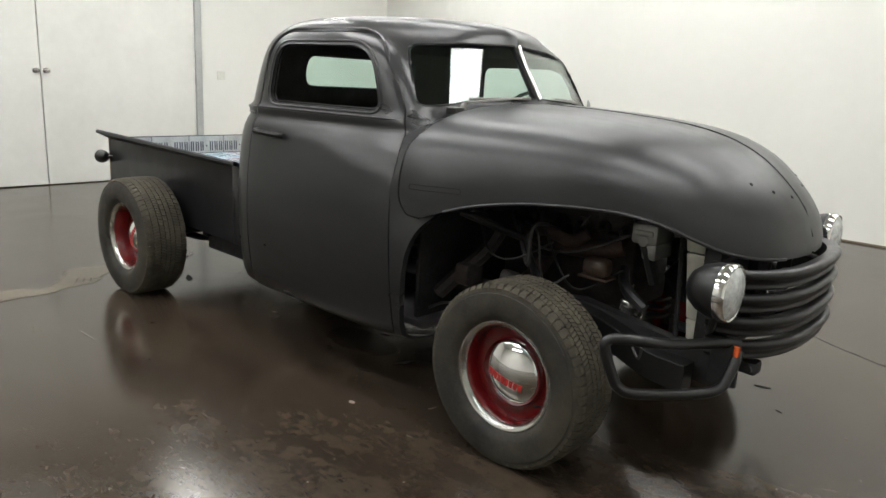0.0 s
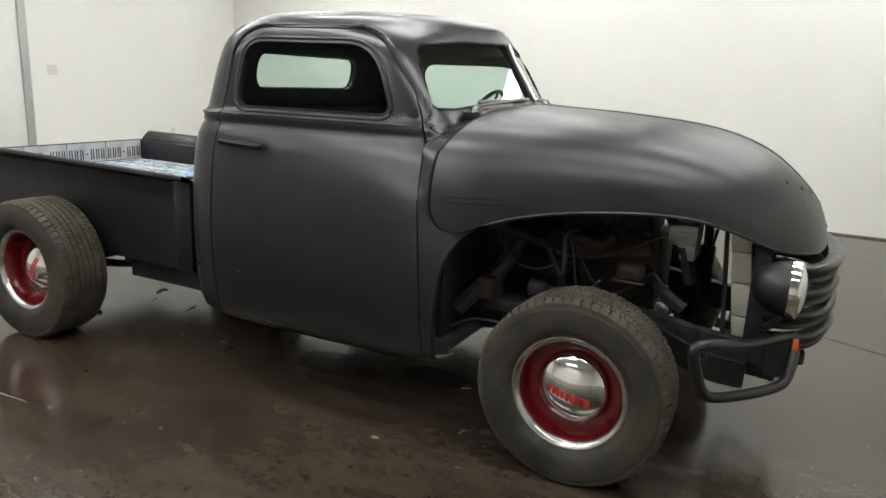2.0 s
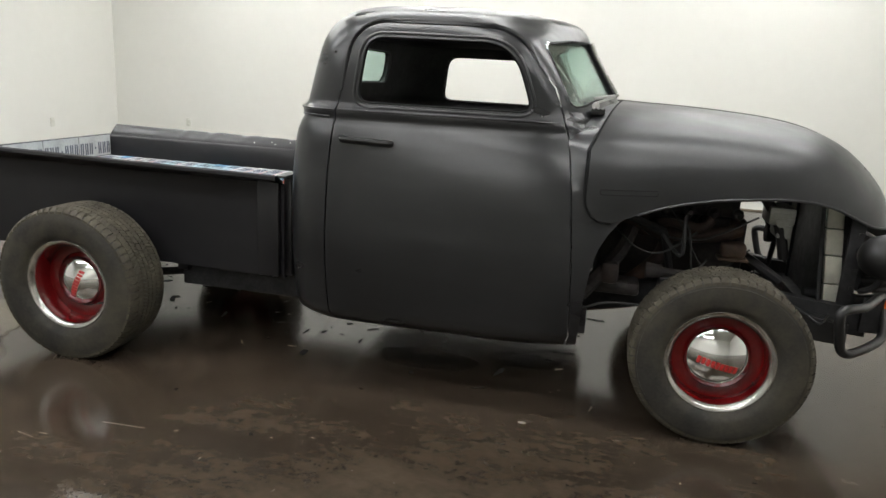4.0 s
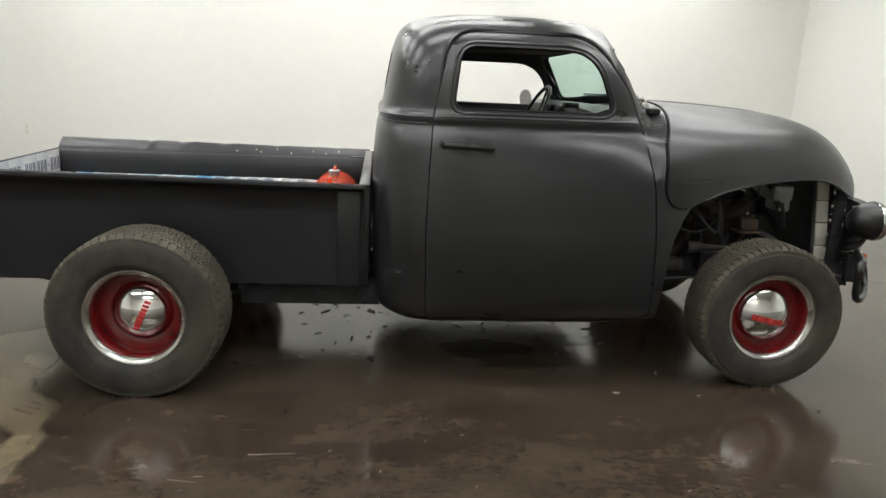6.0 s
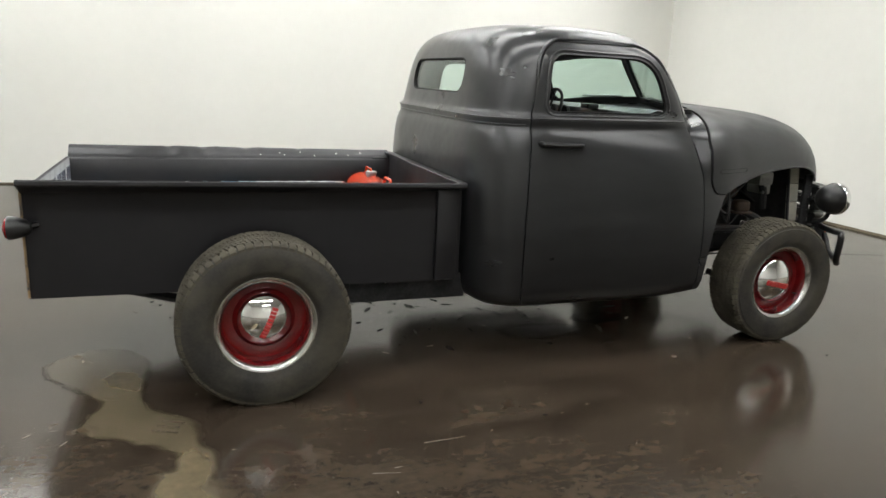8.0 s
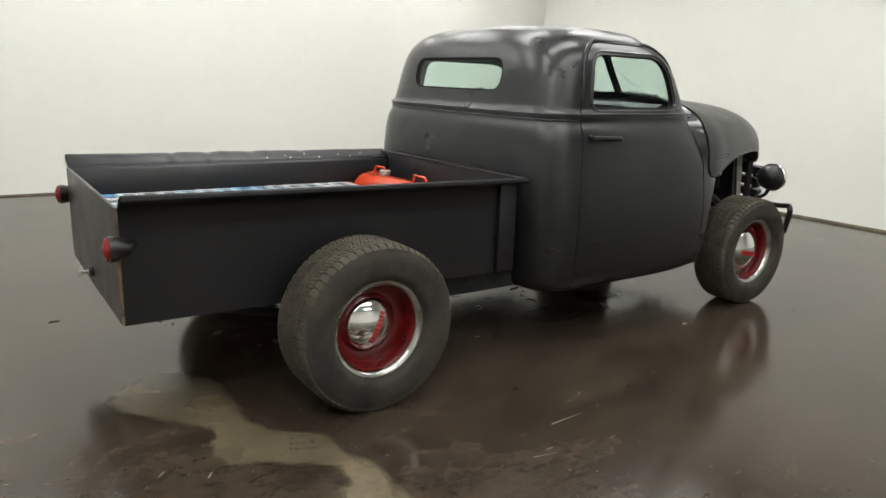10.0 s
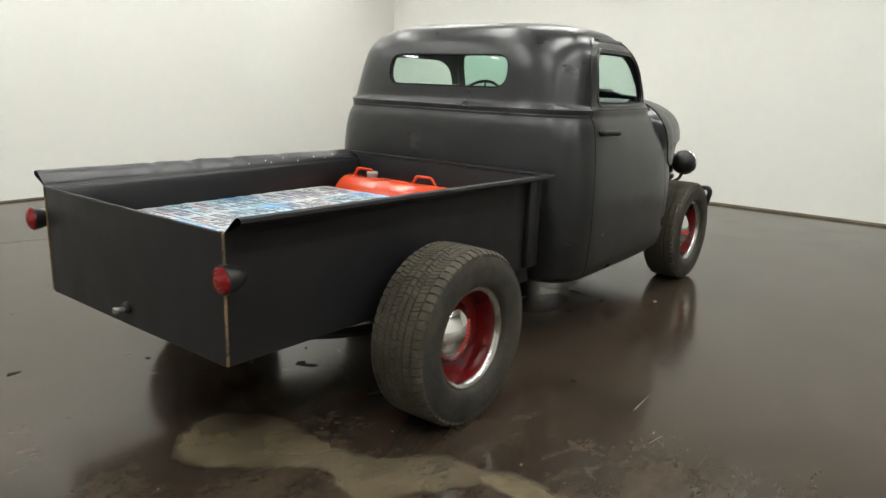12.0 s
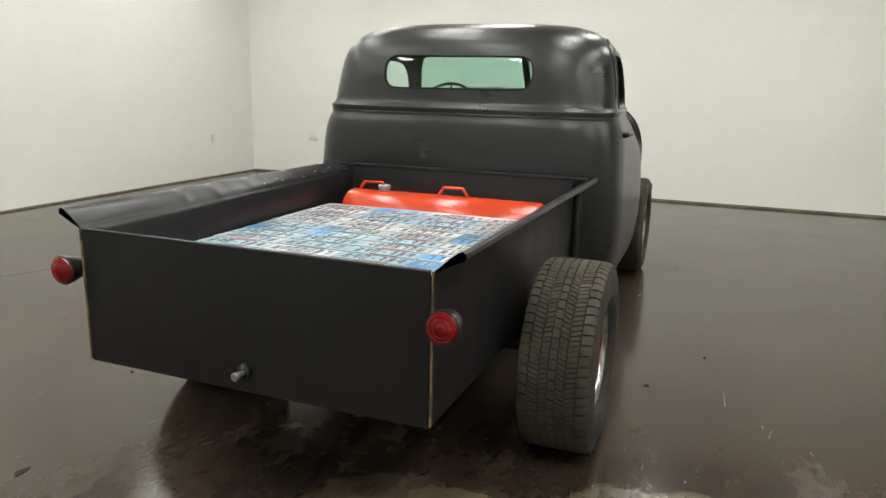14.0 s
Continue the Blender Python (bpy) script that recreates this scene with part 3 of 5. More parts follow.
def cab_shell(off, thick):
    zs = [0.305, 0.32, 0.35, 0.40, 0.5, 0.6, 0.7, 0.8, 0.9, 0.98, 1.06, 1.12, 1.165, 1.2, 1.216, 1.226, 1.233, 1.243, 1.254, 1.263, 1.271, 1.282, 1.298, 1.318, 1.348, 1.378, 1.42, 1.47, 1.52, 1.56, 1.59, 1.62, 1.645, 1.666, 1.685, 1.7, 1.712, 1.722, 1.729, 1.734, 1.739]
    bm = bmesh.new()
    outer = [cab_ring(z, off) for z in zs]
    inner = [[Vector((p.x, p.y, max(p.z - thick, 0.306) if z > 1.6 else p.z)) for p in cab_ring(z, off + thick)] for z in zs]
    rings = outer + [inner[-1]] + inner[-2::-1]
    # the roof closes at both the outer and the inner skin
    a = add_rings(bm, outer)
    top = [v for v in a[-len(outer[0]):]]
    bm.faces.new(top)
    b = add_rings(bm, inner)
    bm.faces.new([v for v in b[-len(inner[0]):]][::-1])
    n = len(outer[0])
    for i in range(n):
        bm.faces.new((a[i], b[i], b[(i + 1) % n], a[(i + 1) % n]))
    bmesh.ops.recalc_face_normals(bm, faces=bm.faces)
    return bm


SIDE_WINDOW = rounded([(1.345, 1.293), (1.375, 1.572), (1.995, 1.572), (2.100, 1.293)], [0.055, 0.09, 0.20, 0.05], 9)
SIDE_WINDOW_L = [Vector((p[0] + 0.065 * max(p[0] - 1.6, 0) / 0.5, p[1] - 0.030)) for p in SIDE_WINDOW]


# the door's upper outline runs parallel to its window
UPPER = [p for p in grown(SIDE_WINDOW, 0.058) if p[1] > (1.36 if p[0] < 1.7 else 1.50)]
DOOR = [Vector(p) for p in ((2.25, 0.312), (1.8, 0.312), (1.31, 0.312), (1.275, 0.322), (1.258, 0.36), (1.247, 0.55), (1.243, 0.75), (1.248, 1.0), (1.262, 1.26))] + UPPER + [Vector(p) for p in ((2.172, 1.40), (2.214, 1.30), (2.25, 1.2), (2.285, 1.0), (2.313, 0.7), (2.328, 0.39), (2.318, 0.33), (2.295, 0.312))]
REAR_WINDOW = rounded([(-0.425, 1.364), (0.435, 1.364), (0.435, 1.540), (-0.425, 1.540)], 0.082)
PANE = rounded([(0.018, 1.370), (0.018, 1.614), (0.34, 1.606), (0.622, 1.580), (0.662, 1.50), (0.702, 1.321), (0.60, 1.328), (0.40, 1.350)], [0.01, 0.01, 0.2, 0.09, 0.12, 0.05, 0.1, 0.2], 7)
PANE_L = [Vector((-p[0] - (0.055 if p[0] < 0.1 else 0), p[1])) for p in PANE][::-1]
PANE = [Vector((p[0] - (0.055 if p[0] < 0.1 else 0), p[1])) for p in PANE]
# the side panels end in an arch over the front wheel
ARCH = smooth_path([(2.50, 0.895, 0), (2.445, 0.83, 0), (2.405, 0.74, 0), (2.385, 0.62, 0), (2.375, 0.48, 0), (2.365, 0.31, 0)], 5)
ARCH_CUT = [Vector((3.2, 0.915)), Vector((2.50, 0.915))] + [Vector((p.x, p.y)) for p in ARCH] + [Vector((2.36, 0.27)), Vector((3.2, 0.27))]

cab_place = pose(0, CY, 0)
HY = 0.048       # the hood's own middle
hood_place = pose(0, HY, 0)
windows = [prism(SIDE_WINDOW, "y", -1.2, -0.42), prism(SIDE_WINDOW_L, "y", 0.42, 1.2), prism(REAR_WINDOW, "x", 0.8, 1.5), prism(PANE, "x", 1.9, 2.8), prism(PANE_L, "x", 1.9, 2.8)]
whole = cab_shell(0.0, 0.028)
shell = carve(whole.copy(), windows + [prism(ARCH_CUT, "y", -1.2, 1.2)])
door_bm = {}
for s, (a, b) in ((-1, (-1.2, -0.43)), (1, (0.43, 1.2))):
    door_bm[s] = carve(shell.copy(), [prism(DOOR, "y", a, b)], "INTERSECT")
body_bm = carve(shell, [prism(grown(DOOR, 0.006), "y", -1.2, -0.43), prism(grown(DOOR, 0.006), "y", 0.43, 1.2)])
cab = part("cab", body_bm, PRIMER, truck, "rounded satin-black steel cab with a chopped roof", sharp=50)
skin_normals(cab, whole)
cab.matrix_basis = cab_place


def cab_point(x, z, side, off=0.0):
    """The point of the cab's skin at x and z on one side, off metres inwards."""
    ring = [p for p in cab_ring(z, off, 480) if p.y * side > 0]
    return min(ring, key=lambda p: abs(p.x - x) + (0 if abs(p.y) > 0.3 else 5))


def rim_line(poly, side, off, r, n=6, close=True, squash=1.0):
    """A round bead laid along an outline on the cab's side."""
    bm = bmesh.new()
    pts = [cab_point(p[0], p[1], side, off) for p in poly]
    pts = [Vector((q[0], p.y, q[1])) for p, q in zip(pts, poly)]
    add_tube(bm, pts, r, n, loop=close)
    return bm


def dense(poly, step=0.03):
    out = []
    for i, p in enumerate(poly):
        q = Vector(poly[(i + 1) % len(poly)])
        p = Vector(p)
        k = max(1, int((q - p).length / step))
        out += [p.lerp(q, j / k) for j in range(k)]
    return out


for s in (-1, 1):
    door = part("door", door_bm[s], PRIMER, truck, "satin-black cab door with a shaved flat skin and an open window", sharp=50)
    skin_normals(door, whole)
    door.matrix_basis = cab_place
    opening = SIDE_WINDOW if s < 0 else SIDE_WINDOW_L
    part("window_bead", rim_line(dense(grown(opening, 0.016)), s, 0.004, 0.009, 8), PRIMER, door, "raised black bead round the window opening")
    part("window_seal", rim_line(dense(opening), s, 0.014, 0.009, 6), TRIMBLACK, door)
    bm = bmesh.new()
    xs = [1.272 + 0.94 * k / 24 for k in range(25)]
    add_tube(bm, [Vector((x, cab_point(x, 1.262, s, 0.001).y, 1.262)) for x in xs], [0.002, 0.005] + [0.0065] * 21 + [0.005, 0.002], 8)
    part("belt_bead", bm, PRIMER, door)
    # pull handle: a bar on two short stems
    y = s * 0.898
    bm = bmesh.new()
    add_tube(bm, smooth_path([(1.308, s * 0.83, 1.142), (1.308, y - s * 0.006, 1.142), (1.323, y, 1.142), (1.413, y + s * 0.004, 1.140), (1.503, y, 1.137), (1.519, y - s * 0.012, 1.136)], 4), [0.015] * 4 + [0.0135] * 13 + [0.015] * 4, 10, squash=1.3)
    add_lathe(bm, [(0.02, 0), (0.02, 0.006), (0.012, 0.012), (0.0, 0.012)], 16, Matrix.Translation((1.308, s * 0.848, 1.142)) @ (pose(0, 0, 0, 90 if s < 0 else -90, 0, 0)))
    part("door_handle", bm, TUBE, door, "black pull handle")

# drip rail over each door, and the moulding round the back of the cab
for s in (-1, 1):
    rail = [p for p in grown(SIDE_WINDOW, 0.072) if p[1] > (1.33 if p[0] < 1.7 else 1.50)]
    pts = [Vector((p[0], cab_point(p[0], p[1], s).y, p[1])) for p in rail]
    bm = bmesh.new()
    line = smooth_path(pts, 4)
    add_tube(bm, line, [0.0085 * min(1, 0.15 + 10 * min(i, len(line) - 1 - i) / len(line)) for i in range(len(line))], 8)
    part("drip_rail", bm, PRIMER, cab)
bm = bmesh.new()
for z, r in ((1.260, 0.0045), (1.231, 0.0040)):
    pts = [p for p in cab_ring(z, -0.001, 200) if p.x < 1.255]
    k = min(range(len(pts)), key=lambda i: pts[i].y if pts[i].y > 0 else 9)
    pts.sort(key=lambda p: math.atan2(p.y, -(p.x - 1.62)))
    add_tube(bm, pts, r, 8)
part("belt_moulding", bm, PRIMER, cab, "double raised moulding round the back")


# window glass, cut from an inner skin
def pane(cutter, name, label):
    bm = carve(cab_shell(0.011, 0.005), [cutter], "INTERSECT")
    ob = part(name, bm, GLASS, cab, label)
    ob.visible_shadow = False
    return ob


pane(prism(grown(REAR_WINDOW, 0.01), "x", 0.9, 1.35), "rear_window_pane", "green-tinted rear glass")


def front_x(y, z, off=0.0, front=True):
    ring = [p for p in cab_ring(z, off, 600) if (p.x > 1.62) == front]
    return min(ring, key=lambda p: abs(p.y - y)).x


# the windshield: two flat panes in a shallow vee
for side, poly in ((1, PANE), (-1, PANE_L)):
    bm = bmesh.new()
    outline = grown(poly, 0.010)
    slope = lambda y, z: -0.62 * (z - 1.35) - 0.30 * abs(y - RIDGE)
    gaps = sorted(front_x(y, z) - slope(y, z) for y, z in dense(outline))
    sit = gaps[len(gaps) // 4] - 0.006
    rings = [[(sit - d + slope(y, z), y, z) for y, z in outline] for d in (0.0, 0.005)]
    add_rings(bm, rings, True, True)
    bmesh.ops.recalc_face_normals(bm, faces=bm.faces)
    ob = part("windshield_pane", bm, GLASS, cab, "green-tinted flat windshield glass")
    ob.visible_shadow = False
for poly, nm in ((PANE, "windshield_seal"), (PANE_L, "windshield_seal")):
    bm = bmesh.new()
    add_tube(bm, [(front_x(p[0], p[1], 0.007), p[0], p[1]) for p in dense(poly)], 0.0075, 6, loop=True)
    part(nm, bm, TRIMBLACK, cab)
bm = bmesh.new()
add_tube(bm, [(front_x(p[0], p[1], 0.005, False), p[0], p[1]) for p in dense(REAR_WINDOW)], 0.006, 6, loop=True)
part("rear_window_seal", bm, TRIMBLACK, cab)
bm = bmesh.new()
add_tube(bm, [(front_x(RIDGE, z, -0.006), RIDGE, z) for z in (1.368, 1.40, 1.44, 1.48, 1.52, 1.56, 1.60, 1.617)], 0.011, 10)
part("windshield_divider", bm, TRIM, cab, "bright metal strip between the windshield panes")


def wiper(y, s):
    ob = part("wiper", bmesh.new(), ALLOY, cab, "dull metal wiper arm and blade")
    bm = bmesh.new()
    x = front_x(y, 1.338, -0.02)
    add_lathe(bm, [(0.016, 0), (0.016, 0.03), (0.008, 0.04), (0, 0.04)], 12, pose(x - 0.015, y, 1.312, 0, 25, 0))
    ys = [y, y + s * 0.12, y + s * 0.24]
    add_tube(bm, [(front_x(q, 1.35, -0.028), q, 1.348 + 0.01 * i) for i, q in enumerate(ys)], 0.005, 6)
    ys = [y + s * 0.04, y + s * 0.16, y + s * 0.28, y + s * 0.38]
    add_tube(bm, [(front_x(q, 1.37, -0.012), q, 1.363 + 0.004 * i) for i, q in enumerate(ys)], 0.0065, 6)
    finish(bm)
    bm.to_mesh(ob.data)
    bm.free()
    return ob


wiper(-0.50, 1)
wiper(0.50, -1)

# cab inside
lining = carve(cab_shell(0.031, 0.006), [prism(grown(SIDE_WINDOW, 0.004), "y", -1.2, -0.42), prism(grown(SIDE_WINDOW_L, 0.004), "y", 0.42, 1.2), prism(grown(REAR_WINDOW, 0.004), "x", 0.8, 1.5),
                                         prism(grown(PANE, 0.012), "x", 1.9, 2.8), prism(grown(PANE_L, 0.012), "x", 1.9, 2.8), prism([Vector(p) for p in ((2.30, 0.2), (2.30, 1.25), (3.2, 1.25), (3.2, 0.2))], "y", -1.2, 1.2)])
part("cab_lining", lining, DARKIN, cab, "dark inner skin of the cab")
inside = part("cab_floor", boxed(1.08, 2.40, -0.76, 0.76, 0.36, 0.40, bevel=0.01), DARKIN, cab)
part("firewall", boxed(2.32, 2.345, -0.74, 0.74, 0.36, 1.24, bevel=0.006), CHASSIS, cab, "dark oily firewall behind the engine")
bm = bmesh.new()
add_box(bm, 1.20, 1.66, -0.68, 0.68, 0.62, 0.80, bevel=0.05, seg=3)
add_box(bm, 1.10, 1.22, -0.68, 0.68, 0.70, 1.20, bevel=0.05, seg=3)
part("bench_seat", bm, SEAT, cab, "dark vinyl bench seat")
bm = bmesh.new()
rings = []
for y in [-0.70 + 1.4 * k / 16 for k in range(17)]:
    xf = 2.30 - 0.12 * (abs(y) / 0.7) ** 2.2
    rings.append([(xf, y, 1.31), (xf - 0.10, y, 1.315), (xf - 0.17, y, 1.29), (xf - 0.185, y, 1.24), (xf - 0.17, y, 1.13), (xf - 0.05, y, 1.11), (xf, y, 1.12)])
add_rings(bm, rings, True, True)
part("dashboard", bm, DASH, cab, "dark grey metal dashboard")
for y in (0.30, 0.46):
    bm = bmesh.new()
    add_lathe(bm, [(0.062, -0.01), (0.062, 0.012), (0.054, 0.016), (0.050, 0.006), (0.0, 0.006)], 24, pose(2.07, y, 1.235, 0, -80, 0))
    part("gauge", bm, TRIMBLACK, cab, "round dark gauge")
bm = bmesh.new()
wheel_m = pose(1.96, 0.40, 1.22, 0, -62, 0)
add_tube(bm, [wheel_m @ Vector((0.20 * math.cos(a), 0.20 * math.sin(a), 0)) for a in (2 * math.pi * k / 40 for k in range(40))], 0.011, 8, loop=True)
for a in (0.0, 2.1, 4.2):
    add_tube(bm, [wheel_m @ Vector((0.03 * math.cos(a), 0.03 * math.sin(a), -0.03)), wheel_m @ Vector((0.2 * math.cos(a), 0.2 * math.sin(a), 0))], 0.008, 6)
add_lathe(bm, [(0.0, 0.0), (0.04, -0.005), (0.045, -0.03), (0.02, -0.06), (0.02, -0.35), (0, -0.35)], 16, wheel_m)
part("steering_wheel", bm, TUBE, cab, "thin black steering wheel on its column")
bm = bmesh.new()
add_box(bm, 2.06, 2.14, -0.02, 0.08, 1.29, 1.322, bevel=0.01)
part("dash_radio", bm, TUBE, cab)
# driver's round mirror
bm = bmesh.new()
add_lathe(bm, [(0.0, -0.02), (0.03, -0.018), (0.058, -0.006), (0.062, 0.0), (0.058, 0.004), (0.0, 0.004)], 28, pose(2.04, 1.03, 1.305, 0, -90, 32))
add_tube(bm, smooth_path([(2.06, 1.03, 1.302), (2.10, 0.97, 1.28), (2.16, 0.84, 1.25), (2.17, 0.74, 1.24)], 4), 0.006, 8)
part("door_mirror", bm, ALLOY, cab, "small round chrome mirror on a bent arm")

# hood: rows of x, crown height, edge height, half width, section power
HOOD = [(2.30, 1.352, 0.86, 0.878, 3.5), (2.46, 1.352, 0.888, 0.862, 3.3), (2.56, 1.348, 0.925, 0.832, 3.1), (2.68, 1.345, 0.962, 0.795, 3.0), (2.85, 1.338, 0.992, 0.742, 2.9), (3.0, 1.328, 1.006, 0.702, 2.8),
        (3.15, 1.315, 1.012, 0.660, 2.7), (3.29, 1.292, 1.003, 0.612, 2.6), (3.40, 1.260, 0.975, 0.560, 2.5), (3.495, 1.216, 0.935, 0.504, 2.4), (3.57, 1.164, 0.903, 0.447, 2.3),
        (3.638, 1.102, 0.885, 0.380, 2.3), (3.688, 1.045, 0.878, 0.308, 2.3), (3.722, 0.988, 0.874, 0.226, 2.3), (3.742, 0.926, 0.872, 0.132, 2.2), (3.750, 0.890, 0.871, 0.03, 2.0)]


HN = 84


def hood_section(x, off=0.0, n=HN):
    zc, zb, w, p = lerp_rows(HOOD, x)
    w, zc = max(w - off, 0.004), max(zc - off, zb + 0.004)
    out = []
    for k in range(n + 1):
        a = math.pi * k / n
        c, s = math.cos(a), math.sin(a)
        r = (abs(c) ** p + abs(s) ** p) ** (-1 / p)
        out.append(Vector((x, -w * r * c, zb + (zc - zb) * r * s)))
    return out


def hood_mesh():
    n, bm = HN, bmesh.new()
    rear = hood_rear
    ts = [0, 0.03, 0.06, 0.1, 0.15, 0.2, 0.26, 0.32, 0.38, 0.44, 0.5, 0.56, 0.62, 0.68, 0.73, 0.78, 0.82, 0.86, 0.89, 0.915, 0.935, 0.955, 0.97, 0.982, 0.992, 1.0]
    for off, flip in ((0.0, False), (0.012, True)):
        rows = []
        for t in ts:
            row = []
            for k in range(n + 1):
                x = rear(k) + (3.75 - rear(k)) * t
                row.append(hood_section(x, off)[k])
            rows.append(row)
        if not flip:
            outer = rows
        else:
            inner = rows
    a = [[bm.verts.new(p) for p in r] for r in outer]
    b = [[bm.verts.new(p) for p in r] for r in inner]
    for i in range(len(ts) - 1):
        for k in range(n):
            bm.faces.new((a[i][k], a[i + 1][k], a[i + 1][k + 1], a[i][k + 1]))
            bm.faces.new((b[i][k], b[i][k + 1], b[i + 1][k + 1], b[i + 1][k]))
        bm.faces.new((a[i][0], b[i][0], b[i + 1][0], a[i + 1][0]))
        bm.faces.new((a[i][n], a[i + 1][n], b[i + 1][n], b[i][n]))
    for k in range(n):
        bm.faces.new((a[0][k], a[0][k + 1], b[0][k + 1], b[0][k]))
        bm.faces.new((a[-1][k], b[-1][k], b[-1][k + 1], a[-1][k + 1]))
    bmesh.ops.remove_doubles(bm, verts=bm.verts, dist=0.0005)
    bmesh.ops.recalc_face_normals(bm, faces=bm.faces)
    return bm


def hood_rear(k, n=HN):
    """Where the rear seam runs: round the windshield foot, down the cowl, and forward in a curve to the lower edge."""
    u = abs(k / n - 0.5) * 2
    a = math.pi * k / n
    zf = math.sin(a) * (abs(math.cos(a)) ** 3.4 + math.sin(a) ** 3.4) ** (-1 / 3.4)
    base = 2.462 - 0.118 * min(u / 0.62, 1) ** 2.0
    low = max((0.26 - zf) / 0.26, 0)
    return base + 0.115 * (1 - (1 - low * low) ** 0.5)


hood = part("hood", hood_mesh(), HOODPAINT, truck, "bulbous satin-black hood with a thin centre seam", sharp=60)
hood.matrix_basis = hood_place @ pose(2.46, 0, 0) @ Matrix.Diagonal((0.970, 1, 1, 1)) @ pose(-2.46, 0, 0)


def hood_y(x, z):
    zc, zb, w, p = lerp_rows(HOOD, x)
    return w * max(1 - ((z - zb) / (zc - zb)) ** p, 0) ** (1 / p)


bm = bmesh.new()
add_tube(bm, [hood_section(hood_rear(k) - 0.006, 0.004)[k] for k in range(HN + 1)], 0.0050, 6)
part("hood_gap", bm, TRIMBLACK, hood, "dark gap round the hood's rear edge")
# cowl: the sheet metal between the hood's seam and the windshield foot
bm = bmesh.new()
rows = []
for j in range(7):
    row = []
    for k in range(HN + 1):
        u = abs(k / HN - 0.5) * 2
        f = min(max((0.66 - u) / 0.20, 0), 1)
        d = 0.13 * j / 6
        x = hood_rear(k) - 0.012 - d
        p = hood_section(max(x, 2.305), 0.006 + 0.30 * d)[k]
        p = Vector((x, p.y, p.z))
        # down the sides it runs back flush into the cab's skin, just ahead of the door
        edge = hood_section(hood_rear(k) - 0.012, 0.006)[k]
        z = min(edge.z, 1.27)
        xd = min(hood_rear(k) - 0.03, 0.014 + 2.222 + (2.313 - 2.222) * min(max((1.30 - z) / 0.60, 0), 1) ** 0.8)
        side = 1 if edge.y > 0 else -1
        q = edge.lerp(Vector((xd, cab_point(xd, z, side, -0.0015).y + CY - HY, edge.z)), j / 6)
        row.append(q.lerp(p, f * f * (3 - 2 * f)))
    rows.append([bm.verts.new(p) for p in row])
for a, b in zip(rows, rows[1:]):
    for k in range(HN):
        bm.faces.new((a[k], a[k + 1], b[k + 1], b[k]))
bmesh.ops.recalc_face_normals(bm, faces=bm.faces)
part("cowl", bm, PRIMER, cab, sharp=60).matrix_basis = pose(0, HY - CY, 0)
bm = bmesh.new()
xs = [2.45 + 1.29 * k / 30 for k in range(31)]
add_tube(bm, [(x, 0, lerp_rows(HOOD, x)[0] + 0.0005) for x in xs], 0.004, 6)
part("hood_seam", bm, HOODPAINT, hood)
for s in (-1, 1):
    bm = bmesh.new()
    slot = dense(rounded([(2.398, 1.000), (2.632, 1.004), (2.632, 1.024), (2.398, 1.020)], 0.008), 0.02)
    add_tube(bm, [(x, s * (hood_y(x, z) + 0.0004), z) for x, z in slot], 0.0013, 6, loop=True)
    part("badge_slot", bm, TRIMBLACK, hood, "filled outline of a missing badge")
    bm = bmesh.new()
    edge = [3.751 - (3.751 - 2.56) * k / 40 for k in range(1, 41)]
    add_tube(bm, [(x, s * (lerp_rows(HOOD, x)[2] - 0.004), lerp_rows(HOOD, x)[1]) for x in edge], 0.007, 8)
    part("hood_edge_roll", bm, HOODPAINT, hood)
for x, y in ((3.57, -0.26), (3.625, -0.17), (3.66, -0.06), (3.57, 0.26), (3.625, 0.17)):
    zc, zb, w, p = lerp_rows(HOOD, x)
    z = zb + (zc - zb) * (1 - (abs(y) / w) ** p) ** (1 / p)
    bm = bmesh.new()
    add_lathe(bm, [(0.0, 0.002), (0.007, 0.001), (0.009, -0.002)], 12, look((x, y, z), (x - 0.5, y * 0.2, z - 0.35)))
    part("badge_hole", bm, TRIMBLACK, hood)
bm = bmesh.new()
add_box(bm, 2.325, 2.385, -0.60, -0.545, 1.296, 1.326, bevel=0.005)
clip = part("cowl_clip", bm, TUBE, cab, "small dark slotted clip at the hood corner")
bm = bmesh.new()
for k in range(3):
    add_box(bm, 2.333 + 0.018 * k, 2.341 + 0.018 * k, -0.605, -0.555, 1.322, 1.328, bevel=0.001)
part("clip_slots", bm, ALLOY, clip)
# grille: thick pillow-shaped bars bowed round the nose
bm = bmesh.new()
for z0, z1 in ((0.50, 0.545), (0.865, 0.90)):
    add_box(bm, 3.52, 3.56, -0.43, 0.43, z0, z1, bevel=0.006)
add_box(bm, 3.52, 3.56, -0.02, 0.02, 0.545, 0.865, bevel=0.004)
grille = part("grille_frame", bm, CHASSIS, truck, "black grille carrier behind the bars")
grille.matrix_basis = pose(-0.028, HY, 0)
